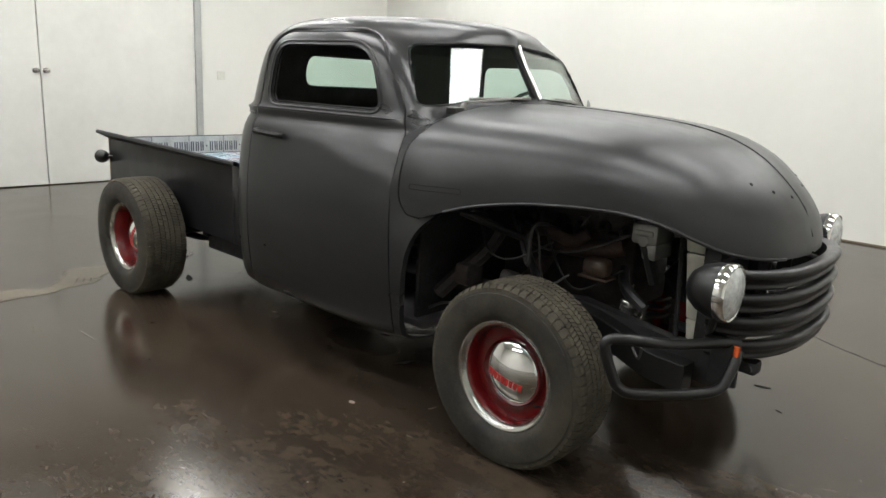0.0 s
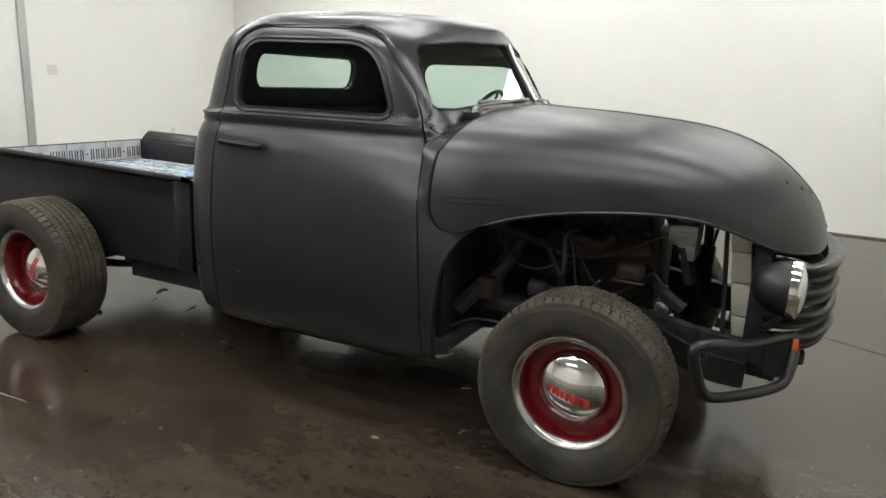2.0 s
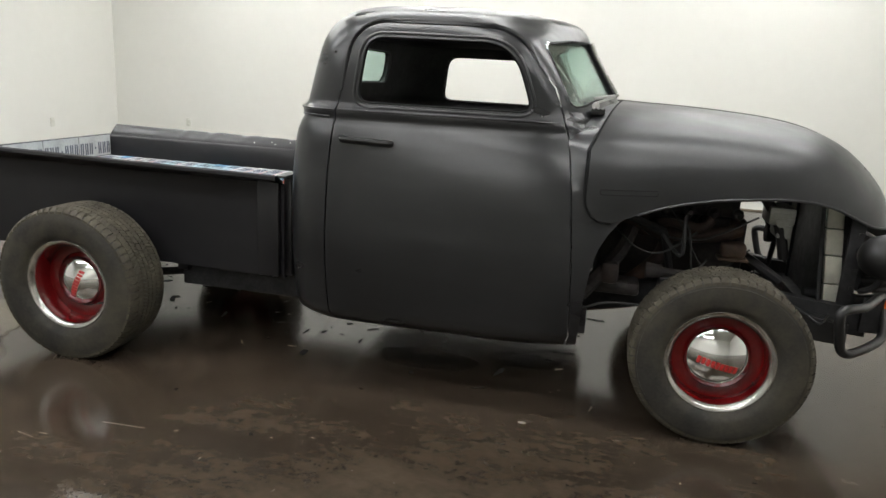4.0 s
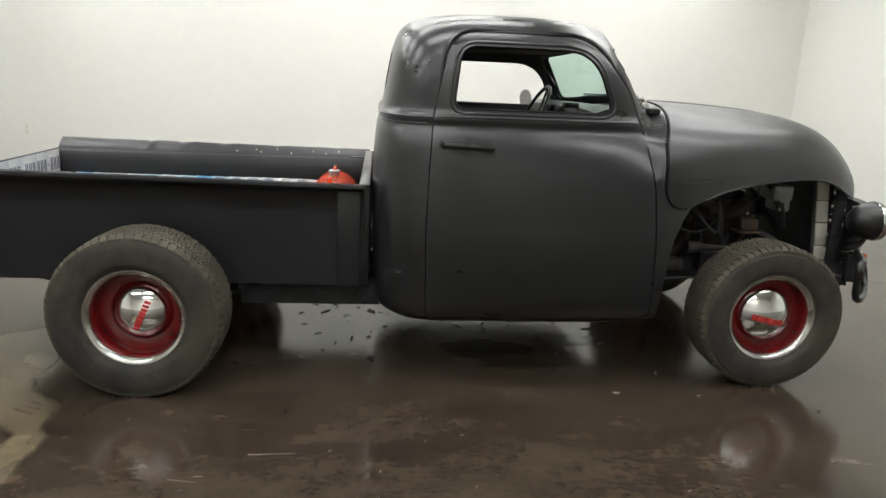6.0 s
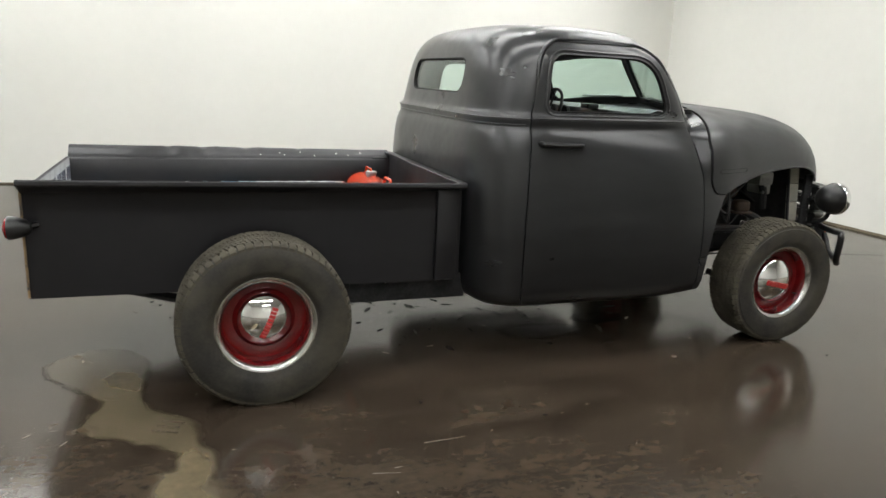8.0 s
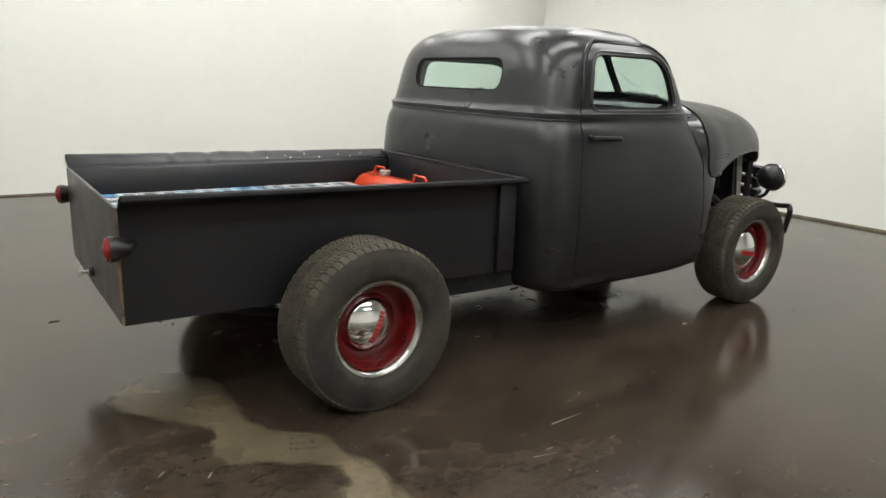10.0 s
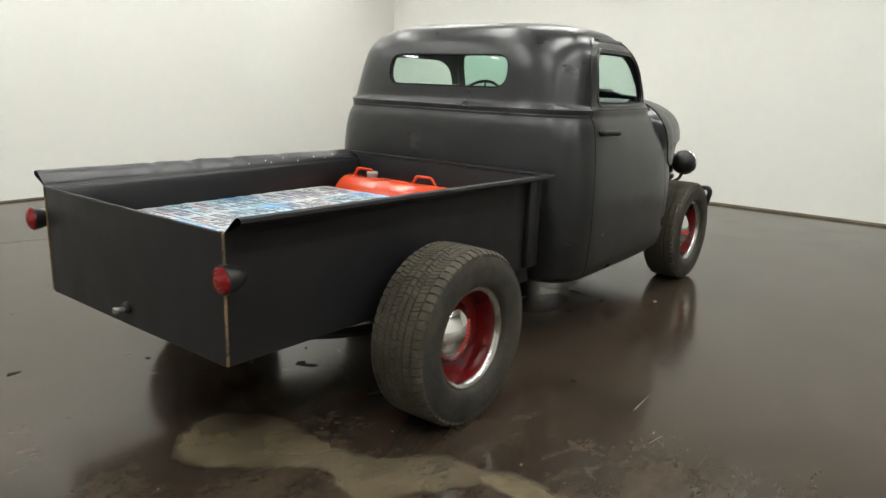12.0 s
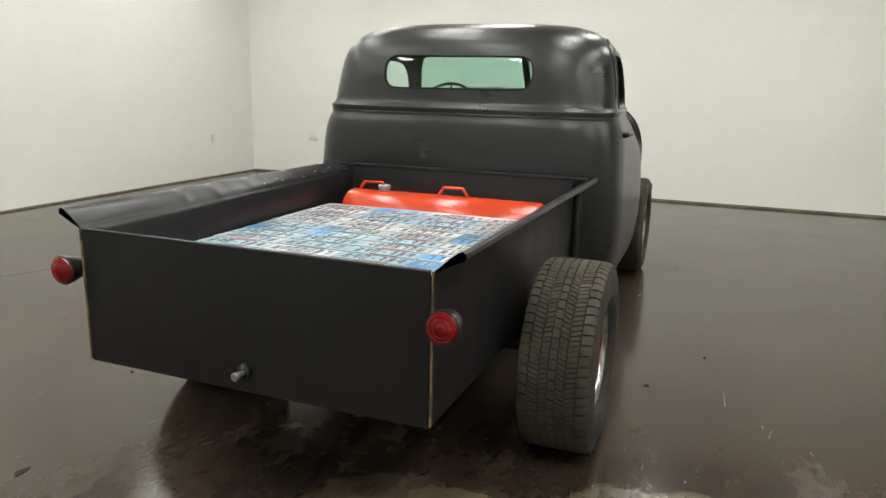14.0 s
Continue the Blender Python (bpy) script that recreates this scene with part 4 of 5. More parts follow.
# each bar: a rolled top lip over a hollow face and a thin foot
LIP = smooth_path([(-0.018, 0.030, 0), (0.016, 0.037, 0), (0.031, 0.033, 0), (0.037, 0.022, 0), (0.033, 0.009, 0), (0.023, -0.002, 0), (0.019, -0.014, 0), (0.021, -0.024, 0), (0.014, -0.033, 0), (-0.018, -0.034, 0)], 3)
for z, w in ((0.822, 0.462), (0.738, 0.465), (0.652, 0.462), (0.566, 0.448)):
    bm = bmesh.new()
    pts, N = [], 44
    for k in range(N + 1):
        a = math.pi * (k / N - 0.5)
        pts.append(Vector((3.555 + 0.212 * abs(math.cos(a)) ** (2 / 2.5), w * math.copysign(abs(math.sin(a)) ** (2 / 2.5), a), z)))
    rings = []
    for i, p in enumerate(pts):
        t = (pts[min(i + 1, N)] - pts[max(i - 1, 0)]).normalized()
        out = Vector((t.y, -t.x, 0))
        rings.append([p + out * q.x + Vector((0, 0, q.y)) for q in LIP])
    add_rings(bm, rings, True, True)
    bmesh.ops.recalc_face_normals(bm, faces=bm.faces)
    part("grille_bar", bm, TUBE, grille, "glossy black curved bar")
for s in (-1, 1):
    part("grille_bracket", boxed(3.50, 3.56, s * 0.425 - 0.010, s * 0.425 + 0.010, 0.44, 0.93, bevel=0.004), CHASSIS, grille)
    bm = bmesh.new()
    for z in (0.62, 0.70, 0.78, 0.86):
        add_box(bm, 3.535, 3.56, min(s * 0.25, s * 0.44), max(s * 0.25, s * 0.44), z - 0.006, z + 0.006)
    part("grille_rib", bm, TUBE, grille)


def headlight(y):
    s = 1 if y > 0 else -1
    m = pose(3.615, y, 0.795 if s < 0 else 0.84, 0, 90, 0)
    bm = bmesh.new()
    add_lathe(bm, [(0.0, -0.138), (0.03, -0.134), (0.056, -0.120), (0.080, -0.090), (0.094, -0.05), (0.098, -0.02), (0.099, 0.0)], 36, m)
    lamp = part("headlight", bm, TUBE, truck, "black bullet-shaped headlight")
    bm = bmesh.new()
    add_lathe(bm, [(0.0985, -0.018), (0.1025, -0.015), (0.1035, -0.006), (0.1030, 0.008), (0.101, 0.016), (0.096, 0.021), (0.090, 0.018)], 36, m)
    part("chrome_ring", bm, CHROME, lamp, "chrome headlight ring")
    bm = bmesh.new()
    add_lathe(bm, [(0.092, 0.016), (0.08, 0.026), (0.06, 0.034), (0.03, 0.039), (0.0, 0.041)], 36, m)
    part("lens", bm, LENSGLASS, lamp, "clear ribbed glass lens")
    bm = bmesh.new()
    add_tube(bm, smooth_path([(3.585, y, 0.72), (3.57, y - s * 0.02, 0.66), (3.54, y - s * 0.08, 0.62)], 4), 0.014, 8)
    part("lamp_bracket", bm, CHASSIS, lamp)
    bm = bmesh.new()
    add_tube(bm, [(3.53, y, 0.80), (3.50, s * 0.44, 0.80)], 0.016, 8)
    part("lamp_arm", bm, CHASSIS, lamp)


headlight(-0.508)
headlight(0.70)

# tube bumper loops at the front corners
for s in (-1, 1):
    off = 0.03 if s > 0 else 0.0
    top = [(3.66, -0.40, 0.60), (3.62, -0.46, 0.60), (3.52, -0.64, 0.61), (3.42, -0.775, 0.632), (3.380, -0.812, 0.626), (3.374, -0.820, 0.595), (3.40, -0.79, 0.49), (3.42, -0.775, 0.455), (3.46, -0.745, 0.440), (3.57, -0.62, 0.438), (3.65, -0.51, 0.45), (3.67, -0.455, 0.52), (3.67, -0.42, 0.575)]
    bm = bmesh.new()
    add_tube(bm, smooth_path([(x - 0.022, -s * y + off, z) for x, y, z in top], 5), 0.019, 12)
    part("bumper_tube", bm, TUBE, truck, "bent black steel tube guarding the front corner")
    bm = bmesh.new()
    add_box(bm, 3.640, 3.660, s * 0.436 - 0.014 + off, s * 0.436 + 0.014 + off, 0.522, 0.598, bevel=0.005)
    part("marker_lamp", bm, AMBER, truck, "small amber marker lamp")
for s in (-1, 1):
    bm = bmesh.new()
    add_box(bm, 3.54, 3.69, s * 0.30 - 0.035, s * 0.30 + 0.035, 0.465, 0.515, bevel=0.012)
    add_tube(bm, [(3.665, s * 0.30 - 0.045, 0.49), (3.665, s * 0.30 + 0.045, 0.49)], 0.014, 8)
    part("frame_horn_end", bm, CHASSIS, truck, "black end of the chassis rail with a bolt")
    part("bumper_bracket", boxed(3.56, 3.66, s * 0.43 - 0.012, s * 0.43 + 0.012, 0.44, 0.60, bevel=0.006), CHASSIS, truck)

# wheels
def tyre_profile(r, w):
    h = w / 2
    pro = [(0.214, -h * 0.74), (0.221, -h * 0.87), (0.238, -h * 0.985), (0.255, -h * 1.028), (0.285, -h * 1.04), (0.31, -h * 1.033), (0.325, -h * 1.018), (r - 0.035, -h * 0.98), (r - 0.022, -h * 0.95), (r - 0.012, -h * 0.88), (r - 0.011, h * 0.88)]
    pro += [(a, -b) for a, b in pro[-3::-1]]
    return pro


def tyre_mesh(r, w):
    bm = bmesh.new()
    add_lathe(bm, tyre_profile(r, w), 72)
    h = w / 2
    for f in bm.faces:
        c = f.calc_center_median()
        if math.hypot(c.x, c.y) > r - 0.02 and abs(c.z) < 0.9 * h:
            f.material_index = 1
    bmesh.ops.recalc_face_normals(bm, faces=bm.faces)
    return bm


def tread_mesh(r, w):
    """Worn all-season tread: notched shoulder blocks, two chopped ribs beside them and a broken centre rib."""
    bm, h = bmesh.new(), w / 2
    rng = random.Random(31)
    # rib from, to (of the half width), blocks round, share of the pitch filled, skew, offset
    ribs = ((-0.97, -0.66, 64, 0.86, 0.10, 0.0), (-0.645, -0.36, 128, 0.90, 0.5, 0.3), (-0.34, -0.12, 128, 0.90, -0.5, 0.5), (-0.10, 0.10, 64, 0.98, 0.1, 0.1),
            (0.12, 0.34, 128, 0.90, 0.5, 0.8), (0.36, 0.645, 128, 0.90, -0.5, 0.6), (0.66, 0.97, 64, 0.86, -0.10, 0.5))
    for j, (a, b, n, fill, lean, off) in enumerate(ribs):
        pitch = 2 * math.pi / n
        edge = j in (0, 6)
        deep = 0.011 if edge else 0.008
        for k in range(n):
            t0 = pitch * (k + off) + rng.uniform(-0.04, 0.04) * pitch
            t1, skew = t0 + pitch * fill, lean * pitch
            ys = (a, (a + b) / 2, b) if edge else (a, b)
            low, top = [], []
            for q, y in enumerate(ys):
                f = q / (len(ys) - 1)
                drop = 0.004 * y * y + (0.013 if edge and abs(y) > 0.9 else 0)
                for t in (t0 + skew * f, t1 + skew * f):
                    low.append(bm.verts.new(((r - deep - drop) * math.cos(t), (r - deep - drop) * math.sin(t), y * h)))
                    m = (t0 + t1) / 2 + skew * f
                    tt = t + (m - t) * 0.10
                    yy = y + ((a + b) / 2 - y) * 0.06
                    top.append(bm.verts.new(((r - drop) * math.cos(tt), (r - drop) * math.sin(tt), yy * h)))
            c = len(ys)
            for q in range(c - 1):
                bm.faces.new((top[2 * q], top[2 * q + 1], top[2 * q + 3], top[2 * q + 2]))
                bm.faces.new((low[2 * q], low[2 * q + 2], top[2 * q + 2], top[2 * q]))
                bm.faces.new((low[2 * q + 1], top[2 * q + 1], top[2 * q + 3], low[2 * q + 3]))
            bm.faces.new((low[0], top[0], top[1], low[1]))
            bm.faces.new((low[-2], low[-1], top[-1], top[-2]))
    bmesh.ops.recalc_face_normals(bm, faces=bm.faces)
    return bm


def wheel(m, r, w, dish, turn, cap_size=1.0):
    """A wheel whose outer face looks along its local z; the lip lies at z = 0."""
    bm = bmesh.new()
    add_lathe(bm, [(0.195, -0.17), (0.20, -0.16), (0.186, -0.14), (0.182, -0.10), (0.183, -0.03), (0.190, -0.016)], 48, mat=0)
    # disc with a rolled step towards the hub
    add_lathe(bm, [(0.183, -dish + 0.01), (0.158, -dish + 0.012), (0.135, -dish + 0.004), (0.118, -dish + 0.018), (0.10, -dish + 0.022), (0.05, -dish + 0.012), (0.0, -dish + 0.012)], 48)
    ob = part("wheel", bm, REDRIM, truck, "red painted steel wheel")
    ob.matrix_basis = m
    bm = bmesh.new()
    add_lathe(bm, [(0.186, -0.040), (0.189, -0.024), (0.193, -0.012), (0.199, -0.004), (0.206, 0.001), (0.212, 0.0045), (0.217, 0.004), (0.2205, -0.001), (0.221, -0.010), (0.214, -0.020)], 96)
    part("trim_ring", bm, TRIM, ob, "polished metal trim ring")
    cz = -dish + 0.022

    def dome(q):
        return cz + 0.014 + 0.040 * (1 - (q / 0.127) ** 2)
    bm = bmesh.new()
    add_lathe(bm, [(0.131, cz - 0.004), (0.132, cz + 0.005), (0.130, cz + 0.010), (0.128, cz + 0.012)] + [(q, dome(q)) for q in (0.126, 0.120, 0.112, 0.104, 0.096, 0.086, 0.074, 0.06, 0.045, 0.03, 0.015, 0.0)], 56)
    cap = part("hubcap", bm, CHROME, ob, "domed chrome hubcap with a red raised band")
    cap.matrix_basis = pose(0, 0, cz) @ Matrix.Diagonal((cap_size, cap_size, 1, 1)) @ pose(0, 0, -cz)
    # nine short red bars in a row across the cap, in place of its lettering
    bm = bmesh.new()
    for k in range(9):
        u = (k - 4) * 0.0185
        vs = add_box(bm, u - 0.0072, u + 0.0072, -0.034, -0.004, -0.004, 0.0022, bevel=0.001, seg=1)
        vs += add_box(bm, u - 0.003, u + 0.003, -0.026, -0.012, 0.0018, 0.0034)
        for v in vs:
            v.co.z += dome(math.hypot(v.co.x, v.co.y))
    bmesh.ops.transform(bm, matrix=pose(0, 0, 0, 0, 0, turn), verts=bm.verts)
    part("red_band", bm, REDBADGE, cap)
    bm = tyre_mesh(r, w)
    bmesh.ops.transform(bm, matrix=Matrix.Translation((0, 0, -w * 0.40)), verts=bm.verts)
    part("tyre", bm, [RUBBER, TREAD], ob, "dusty worn black tyre", sharp=35)
    bm = tread_mesh(r, w)
    bmesh.ops.transform(bm, matrix=Matrix.Translation((0, 0, -w * 0.40)), verts=bm.verts)
    tagged(part("tyre_tread", bm, TREAD, ob, "dusty grey-brown tread blocks", sharp=35), kind="stuff")
    bm = bmesh.new()
    add_tube(bm, [(0.150, -0.085, -0.05), (0.142, -0.080, -0.02)], 0.0045, 8)
    part("valve", bm, TRIMBLACK, ob)
    return ob


RIGHT, LEFT = (90, 0, 0), (-90, 0, 0)
wheel(pose(2.944, -0.826, 0.360, 90, 0, 0), 0.361, 0.235, 0.085, -12)
wheel(pose(-0.012, -0.952, 0.365, 90, 0, 0), 0.374, 0.265, 0.112, 66, 0.90)
wheel(pose(2.944, 0.87, 0.360, -90, 0, 0), 0.361, 0.235, 0.085, 40)
wheel(pose(-0.014, 0.945, 0.367, -90, 0, 0), 0.374, 0.265, 0.112, 120, 0.90)

# chassis
for s in (-1, 1):
    bm = bmesh.new()
    path = [(-0.92, 0.50), (-0.45, 0.54), (0.0, 0.58), (0.5, 0.47), (1.0, 0.43), (2.3, 0.43), (2.7, 0.50), (3.0, 0.54), (3.35, 0.49), (3.6, 0.47)]
    rings = [[(x, s * 0.38 + dy, z + dz) for dy, dz in ((-0.028, -0.06), (0.028, -0.06), (0.028, 0.06), (-0.028, 0.06))] for x, z in path]
    add_rings(bm, rings, True, True)
    part("frame_rail", bm, CHASSIS, truck, "black chassis rail")
    bm = bmesh.new()
    add_tube(bm, smooth_path([(-0.62, s * 0.52, 0.44), (-0.3, s * 0.52, 0.36), (0.0, s * 0.52, 0.33), (0.3, s * 0.52, 0.36), (0.66, s * 0.52, 0.44)], 5), 0.024, 6, squash=0.8)
    part("leaf_spring", bm, CHASSIS, truck)
    # control arm, coil and damper of the front wheel
    bm = bmesh.new()
    for z, x in ((0.28, 2.80), (0.28, 3.08), (0.50, 2.84), (0.50, 3.04)):
        add_tube(bm, [(x, s * 0.36, z + 0.03), (2.94, s * 0.66, z)], 0.02, 8)
    add_tube(bm, [(2.94 + 0.055 * math.cos(a), s * 0.47 + 0.055 * math.sin(a), 0.30 + 0.30 * a / 44) for a in (0.5 * k for k in range(88))], 0.009, 6)
    add_tube(bm, [(2.94, s * 0.65, 0.24), (2.94, s * 0.65, 0.52)], 0.035, 8)
    part("front_suspension", bm, GREASE, truck)
bm = bmesh.new()
add_tube(bm, [(0, -0.80, 0.375), (0, -0.2, 0.375), (0, 0.2, 0.375), (0, 0.80, 0.375)], 0.04, 12)
add_lathe(bm, [(0.0, -0.15), (0.08, -0.13), (0.14, -0.05), (0.15, 0.0), (0.14, 0.05), (0.08, 0.12), (0.0, 0.15)], 20, pose(0, 0.0, 0.375, 0, 90, 0))
part("rear_axle", bm, CHASSIS, truck)
bm = bmesh.new()
add_tube(bm, [(0.1, 0, 0.38), (1.3, 0, 0.43), (2.2, 0, 0.52)], 0.035, 10)
part("drive_shaft", bm, CHASSIS, truck)
for x in (-0.85, 0.62, 1.6, 2.45, 3.42):
    part("crossmember", boxed(x - 0.04, x + 0.04, -0.38, 0.38, 0.40, 0.48, bevel=0.01), CHASSIS, truck)
bm = bmesh.new()
add_tube(bm, smooth_path([(2.6, -0.25, 0.40), (2.2, -0.28, 0.34), (1.5, -0.28, 0.33), (0.9, -0.28, 0.33)], 4), 0.03, 10)
add_lathe(bm, [(0.0, 0), (0.07, 0.01), (0.08, 0.03), (0.08, 0.5), (0.07, 0.52), (0.0, 0.53)], 18, pose(0.9, -0.28, 0.34, 0, 90, 0))
part("exhaust_pipe", bm, RUST, truck, "rusty exhaust pipe and muffler")
bm = bmesh.new()
add_box(bm, 0.37, 1.04, -0.585, -0.55, 0.318, 0.446, bevel=0.006)
add_box(bm, 0.36, 0.42, -0.62, -0.45, 0.40, 0.47, bevel=0.006)
part("bed_skirt", bm, CHASSIS, truck, "black sill plate under the bed front")

# engine bay
def engine():
    bm = bmesh.new()
    add_box(bm, 2.42, 3.10, -0.17, 0.17, 0.52, 0.84, bevel=0.02)
    add_box(bm, 2.48, 3.05, -0.14, 0.14, 0.40, 0.53, bevel=0.03)
    add_box(bm, 2.40, 3.06, -0.15, 0.13, 0.84, 0.98, bevel=0.02)
    for k in range(6):
        add_lathe(bm, [(0.028, 0.0), (0.028, 0.02), (0.014, 0.03), (0.012, 0.07), (0, 0.07)], 10, pose(2.50 + 0.11 * k, -0.15, 0.86, 90, 0, 0))
    ob = part("engine", bm, GREASE, truck, "greasy dark inline engine")
    bm = bmesh.new()
    add_box(bm, 2.42, 3.04, -0.11, 0.10, 0.98, 1.05, bevel=0.03, seg=3)
    part("valve_cover", bm, BLUEBLK, ob, "dark blue valve cover")
    bm = bmesh.new()
    add_tube(bm, smooth_path([(2.46, -0.20, 0.80), (2.62, -0.235, 0.77), (2.78, -0.24, 0.76), (2.95, -0.235, 0.77), (3.06, -0.20, 0.80)], 5), 0.038, 10)
    add_tube(bm, smooth_path([(2.74, -0.24, 0.75), (2.70, -0.28, 0.64), (2.58, -0.30, 0.52), (2.44, -0.28, 0.42)], 5), 0.034, 10)
    for k in range(5):
        add_tube(bm, [(2.48 + 0.14 * k, -0.16, 0.82), (2.48 + 0.14 * k, -0.23, 0.785)], 0.026, 8)
    part("exhaust_manifold", bm, RUST, ob, "rusty exhaust manifold")
    bm = bmesh.new()
    add_tube(bm, smooth_path([(2.66, -0.27, 0.80), (2.74, -0.30, 0.83), (2.86, -0.29, 0.80), (2.92, -0.26, 0.84)], 5), 0.028, 10)
    part("heat_pipe", bm, RUST, ob)
    bm = bmesh.new()
    add_box(bm, 2.965, 3.075, -0.37, -0.29, 0.690, 0.765, bevel=0.024, seg=3)
    add_box(bm, 2.955, 3.085, -0.375, -0.285, 0.680, 0.692, bevel=0.004)
    part("carburettor_bowl", bm, TANRUST, ob, "tan-brown heat-stained cast bowl")
    bm = bmesh.new()
    add_lathe(bm, [(0.0, 0), (0.038, 0.0), (0.042, 0.02), (0.042, 0.05), (0.036, 0.065), (0.018, 0.075), (0.016, 0.12), (0.0, 0.125)], 20, pose(3.15, -0.27, 0.548))
    add_lathe(bm, [(0.052, -0.012), (0.054, -0.004), (0.048, 0.004), (0.03, 0.008)], 20, pose(3.15, -0.27, 0.548))
    part("fuel_pump", bm, PUMP, ob, "bright metal bowl of the fuel pump")
    bm = bmesh.new()
    add_box(bm, 3.150, 3.262, -0.33, -0.17, 0.855, 0.940, bevel=0.014)
    add_box(bm, 3.195, 3.258, -0.32, -0.17, 0.795, 0.860, bevel=0.012)
    add_box(bm, 3.165, 3.245, -0.335, -0.32, 0.890, 0.912, bevel=0.003)
    add_tube(bm, [(3.205, -0.31, 0.87), (3.205, -0.332, 0.87)], 0.022, 12)
    part("alternator", bm, ALLOY, ob, "pale grey alternator housing")
    bm = bmesh.new()
    add_lathe(bm, [(0.0, -0.02), (0.035, -0.02), (0.035, 0.0), (0.03, 0.05), (0.0, 0.05)], 14, pose(2.66, -0.45, 0.62, 0, 90, 0))
    add_tube(bm, [(2.70, -0.45, 0.62), (2.95, -0.42, 0.60)], 0.02, 8)
    part("starter", bm, GREASE, ob)
    return ob


motor = engine()
rng = random.Random(9)
for k in range(6):
    x0, x1 = rng.uniform(2.42, 2.7), rng.uniform(2.75, 3.15)
    z0, z1, y = rng.uniform(0.80, 0.98), rng.uniform(0.66, 0.95), -rng.uniform(0.28, 0.48)
    bm = bmesh.new()
    add_tube(bm, smooth_path([(x0, y + 0.05, z0), (x0 + 0.12, y - 0.03, z0 - rng.uniform(0.02, 0.14)), ((x0 + x1) / 2 + 0.05, y - 0.02, min(z0, z1) - rng.uniform(-0.02, 0.12)), (x1, y + 0.06, z1)], 6), rng.choice((0.004, 0.005, 0.009)), 6)
    part("engine_wire" if k % 3 else "engine_hose", bm, WIRE if k % 3 else HOSE, truck)
for pts, r, mat in (([(2.36, -0.62, 0.44), (2.46, -0.62, 0.49), (2.60, -0.62, 0.50), (2.72, -0.58, 0.48)], 0.006, WIRE),
                    ([(3.02, -0.18, 1.0), (3.12, -0.25, 0.98), (3.2, -0.3, 0.86), (3.25, -0.28, 0.7)], 0.024, HOSE),
                    ([(3.05, -0.15, 0.70), (3.14, -0.3, 0.66), (3.24, -0.32, 0.60)], 0.024, HOSE),
                    ([(3.32, -0.55, 0.52), (3.36, -0.58, 0.50), (3.38, -0.60, 0.55)], 0.005, WIRE)):
    bm = bmesh.new()
    add_tube(bm, smooth_path(pts, 6), r, 8)
    part("engine_hose", bm, mat, truck)
bm = bmesh.new()
add_tube(bm, smooth_path([(2.36, -0.56, 0.50), (2.44, -0.52, 0.60), (2.52, -0.45, 0.70), (2.56, -0.40, 0.80)], 5), [0.035] * 16, 8)
part("steering_column", bm, GREASE, truck, "greasy steering box and column")
bm = bmesh.new()
add_box(bm, 2.40, 2.62, -0.50, -0.36, 0.50, 0.56, bevel=0.015)
add_box(bm, 2.44, 2.52, -0.56, -0.44, 0.56, 0.66, bevel=0.02)
part("brake_cylinder", bm, GREASE, truck)
# inner wheel well remains and radiator
bm = bmesh.new()
add_box(bm, 3.43, 3.49, -0.30, 0.30, 0.48, 0.99, bevel=0.01)
rad = part("radiator", bm, CHASSIS, truck, "black radiator core")
for s in (-1, 1):
    for z0, z1 in ((0.50, 0.615), (0.62, 0.745), (0.75, 0.865), (0.87, 1.03)):
        bm = boxed(3.376, 3.446, min(s * 0.315, s * 0.345), max(s * 0.315, s * 0.345), z0, z1, bevel=0.004)
        for v in bm.verts:
            v.co.x += 0.12 * (0.97 - v.co.z)
        part("radiator_tank", bm, RADIATOR, rad, "pale silver radiator side panel")
    part("radiator_support", boxed(3.42, 3.50, s * 0.302 - 0.010, s * 0.302 + 0.010, 0.46, 0.98, bevel=0.004), CHASSIS, rad)
bm = bmesh.new()
for k in range(4):
    add_box(bm, -0.006, 0.006, -0.045, 0.045, 0.03, 0.20, bevel=0.004, m=pose(3.27, 0.0, 0.76, 20 + 90 * k, 0, 0) @ pose(0, 0, 0, 0, 0, 25))
add_tube(bm, [(3.22, 0, 0.76), (3.30, 0, 0.76)], 0.045, 14)
part("radiator_fan", bm, CHASSIS, rad, "black four-blade cooling fan")
bm = bmesh.new()
apron = smooth_path([(2.70, 0.60, 0), (2.95, 0.598, 0), (3.12, 0.578, 0), (3.26, 0.535, 0), (3.36, 0.50, 0), (3.50, 0.49, 0)], 4)
add_rings(bm, [[(p.x, -0.50, p.y), (p.x, -0.42, p.y), (p.x, -0.42, p.y - 0.10), (p.x, -0.50, p.y - 0.10)] for p in apron], True, True)
add_tube(bm, [(p.x, -0.50, p.y) for p in apron], 0.006, 8)
bmesh.ops.recalc_face_normals(bm, faces=bm.faces)
part("frame_apron", bm, TUBE, truck, "curved black apron over the front chassis rail")
bm = bmesh.new()
add_tube(bm, [(3.36, -0.27, 0.555), (3.43, -0.262, 0.55)], [0.020, 0.018], 12)
part("horn", bm, CHASSIS, truck)
bm = bmesh.new()
add_tube(bm, [(3.43, -0.262, 0.55), (3.465, -0.258, 0.548)], [0.024, 0.027], 14)
part("horn_ring", bm, PUMP, truck)
bm = bmesh.new()
add_tube(bm, [(2.50, -0.60, 0.90), (2.70, -0.42, 0.80), (2.75, -0.36, 0.62)], 0.018, 8)
part("fender_brace", bm, CHASSIS, truck)
bm = bmesh.new()
add_tube(bm, [(3.40, -0.37, 0.52), (3.36, -0.34, 0.99)], 0.009, 8)
part("support_rod", bm, CHASSIS, truck)

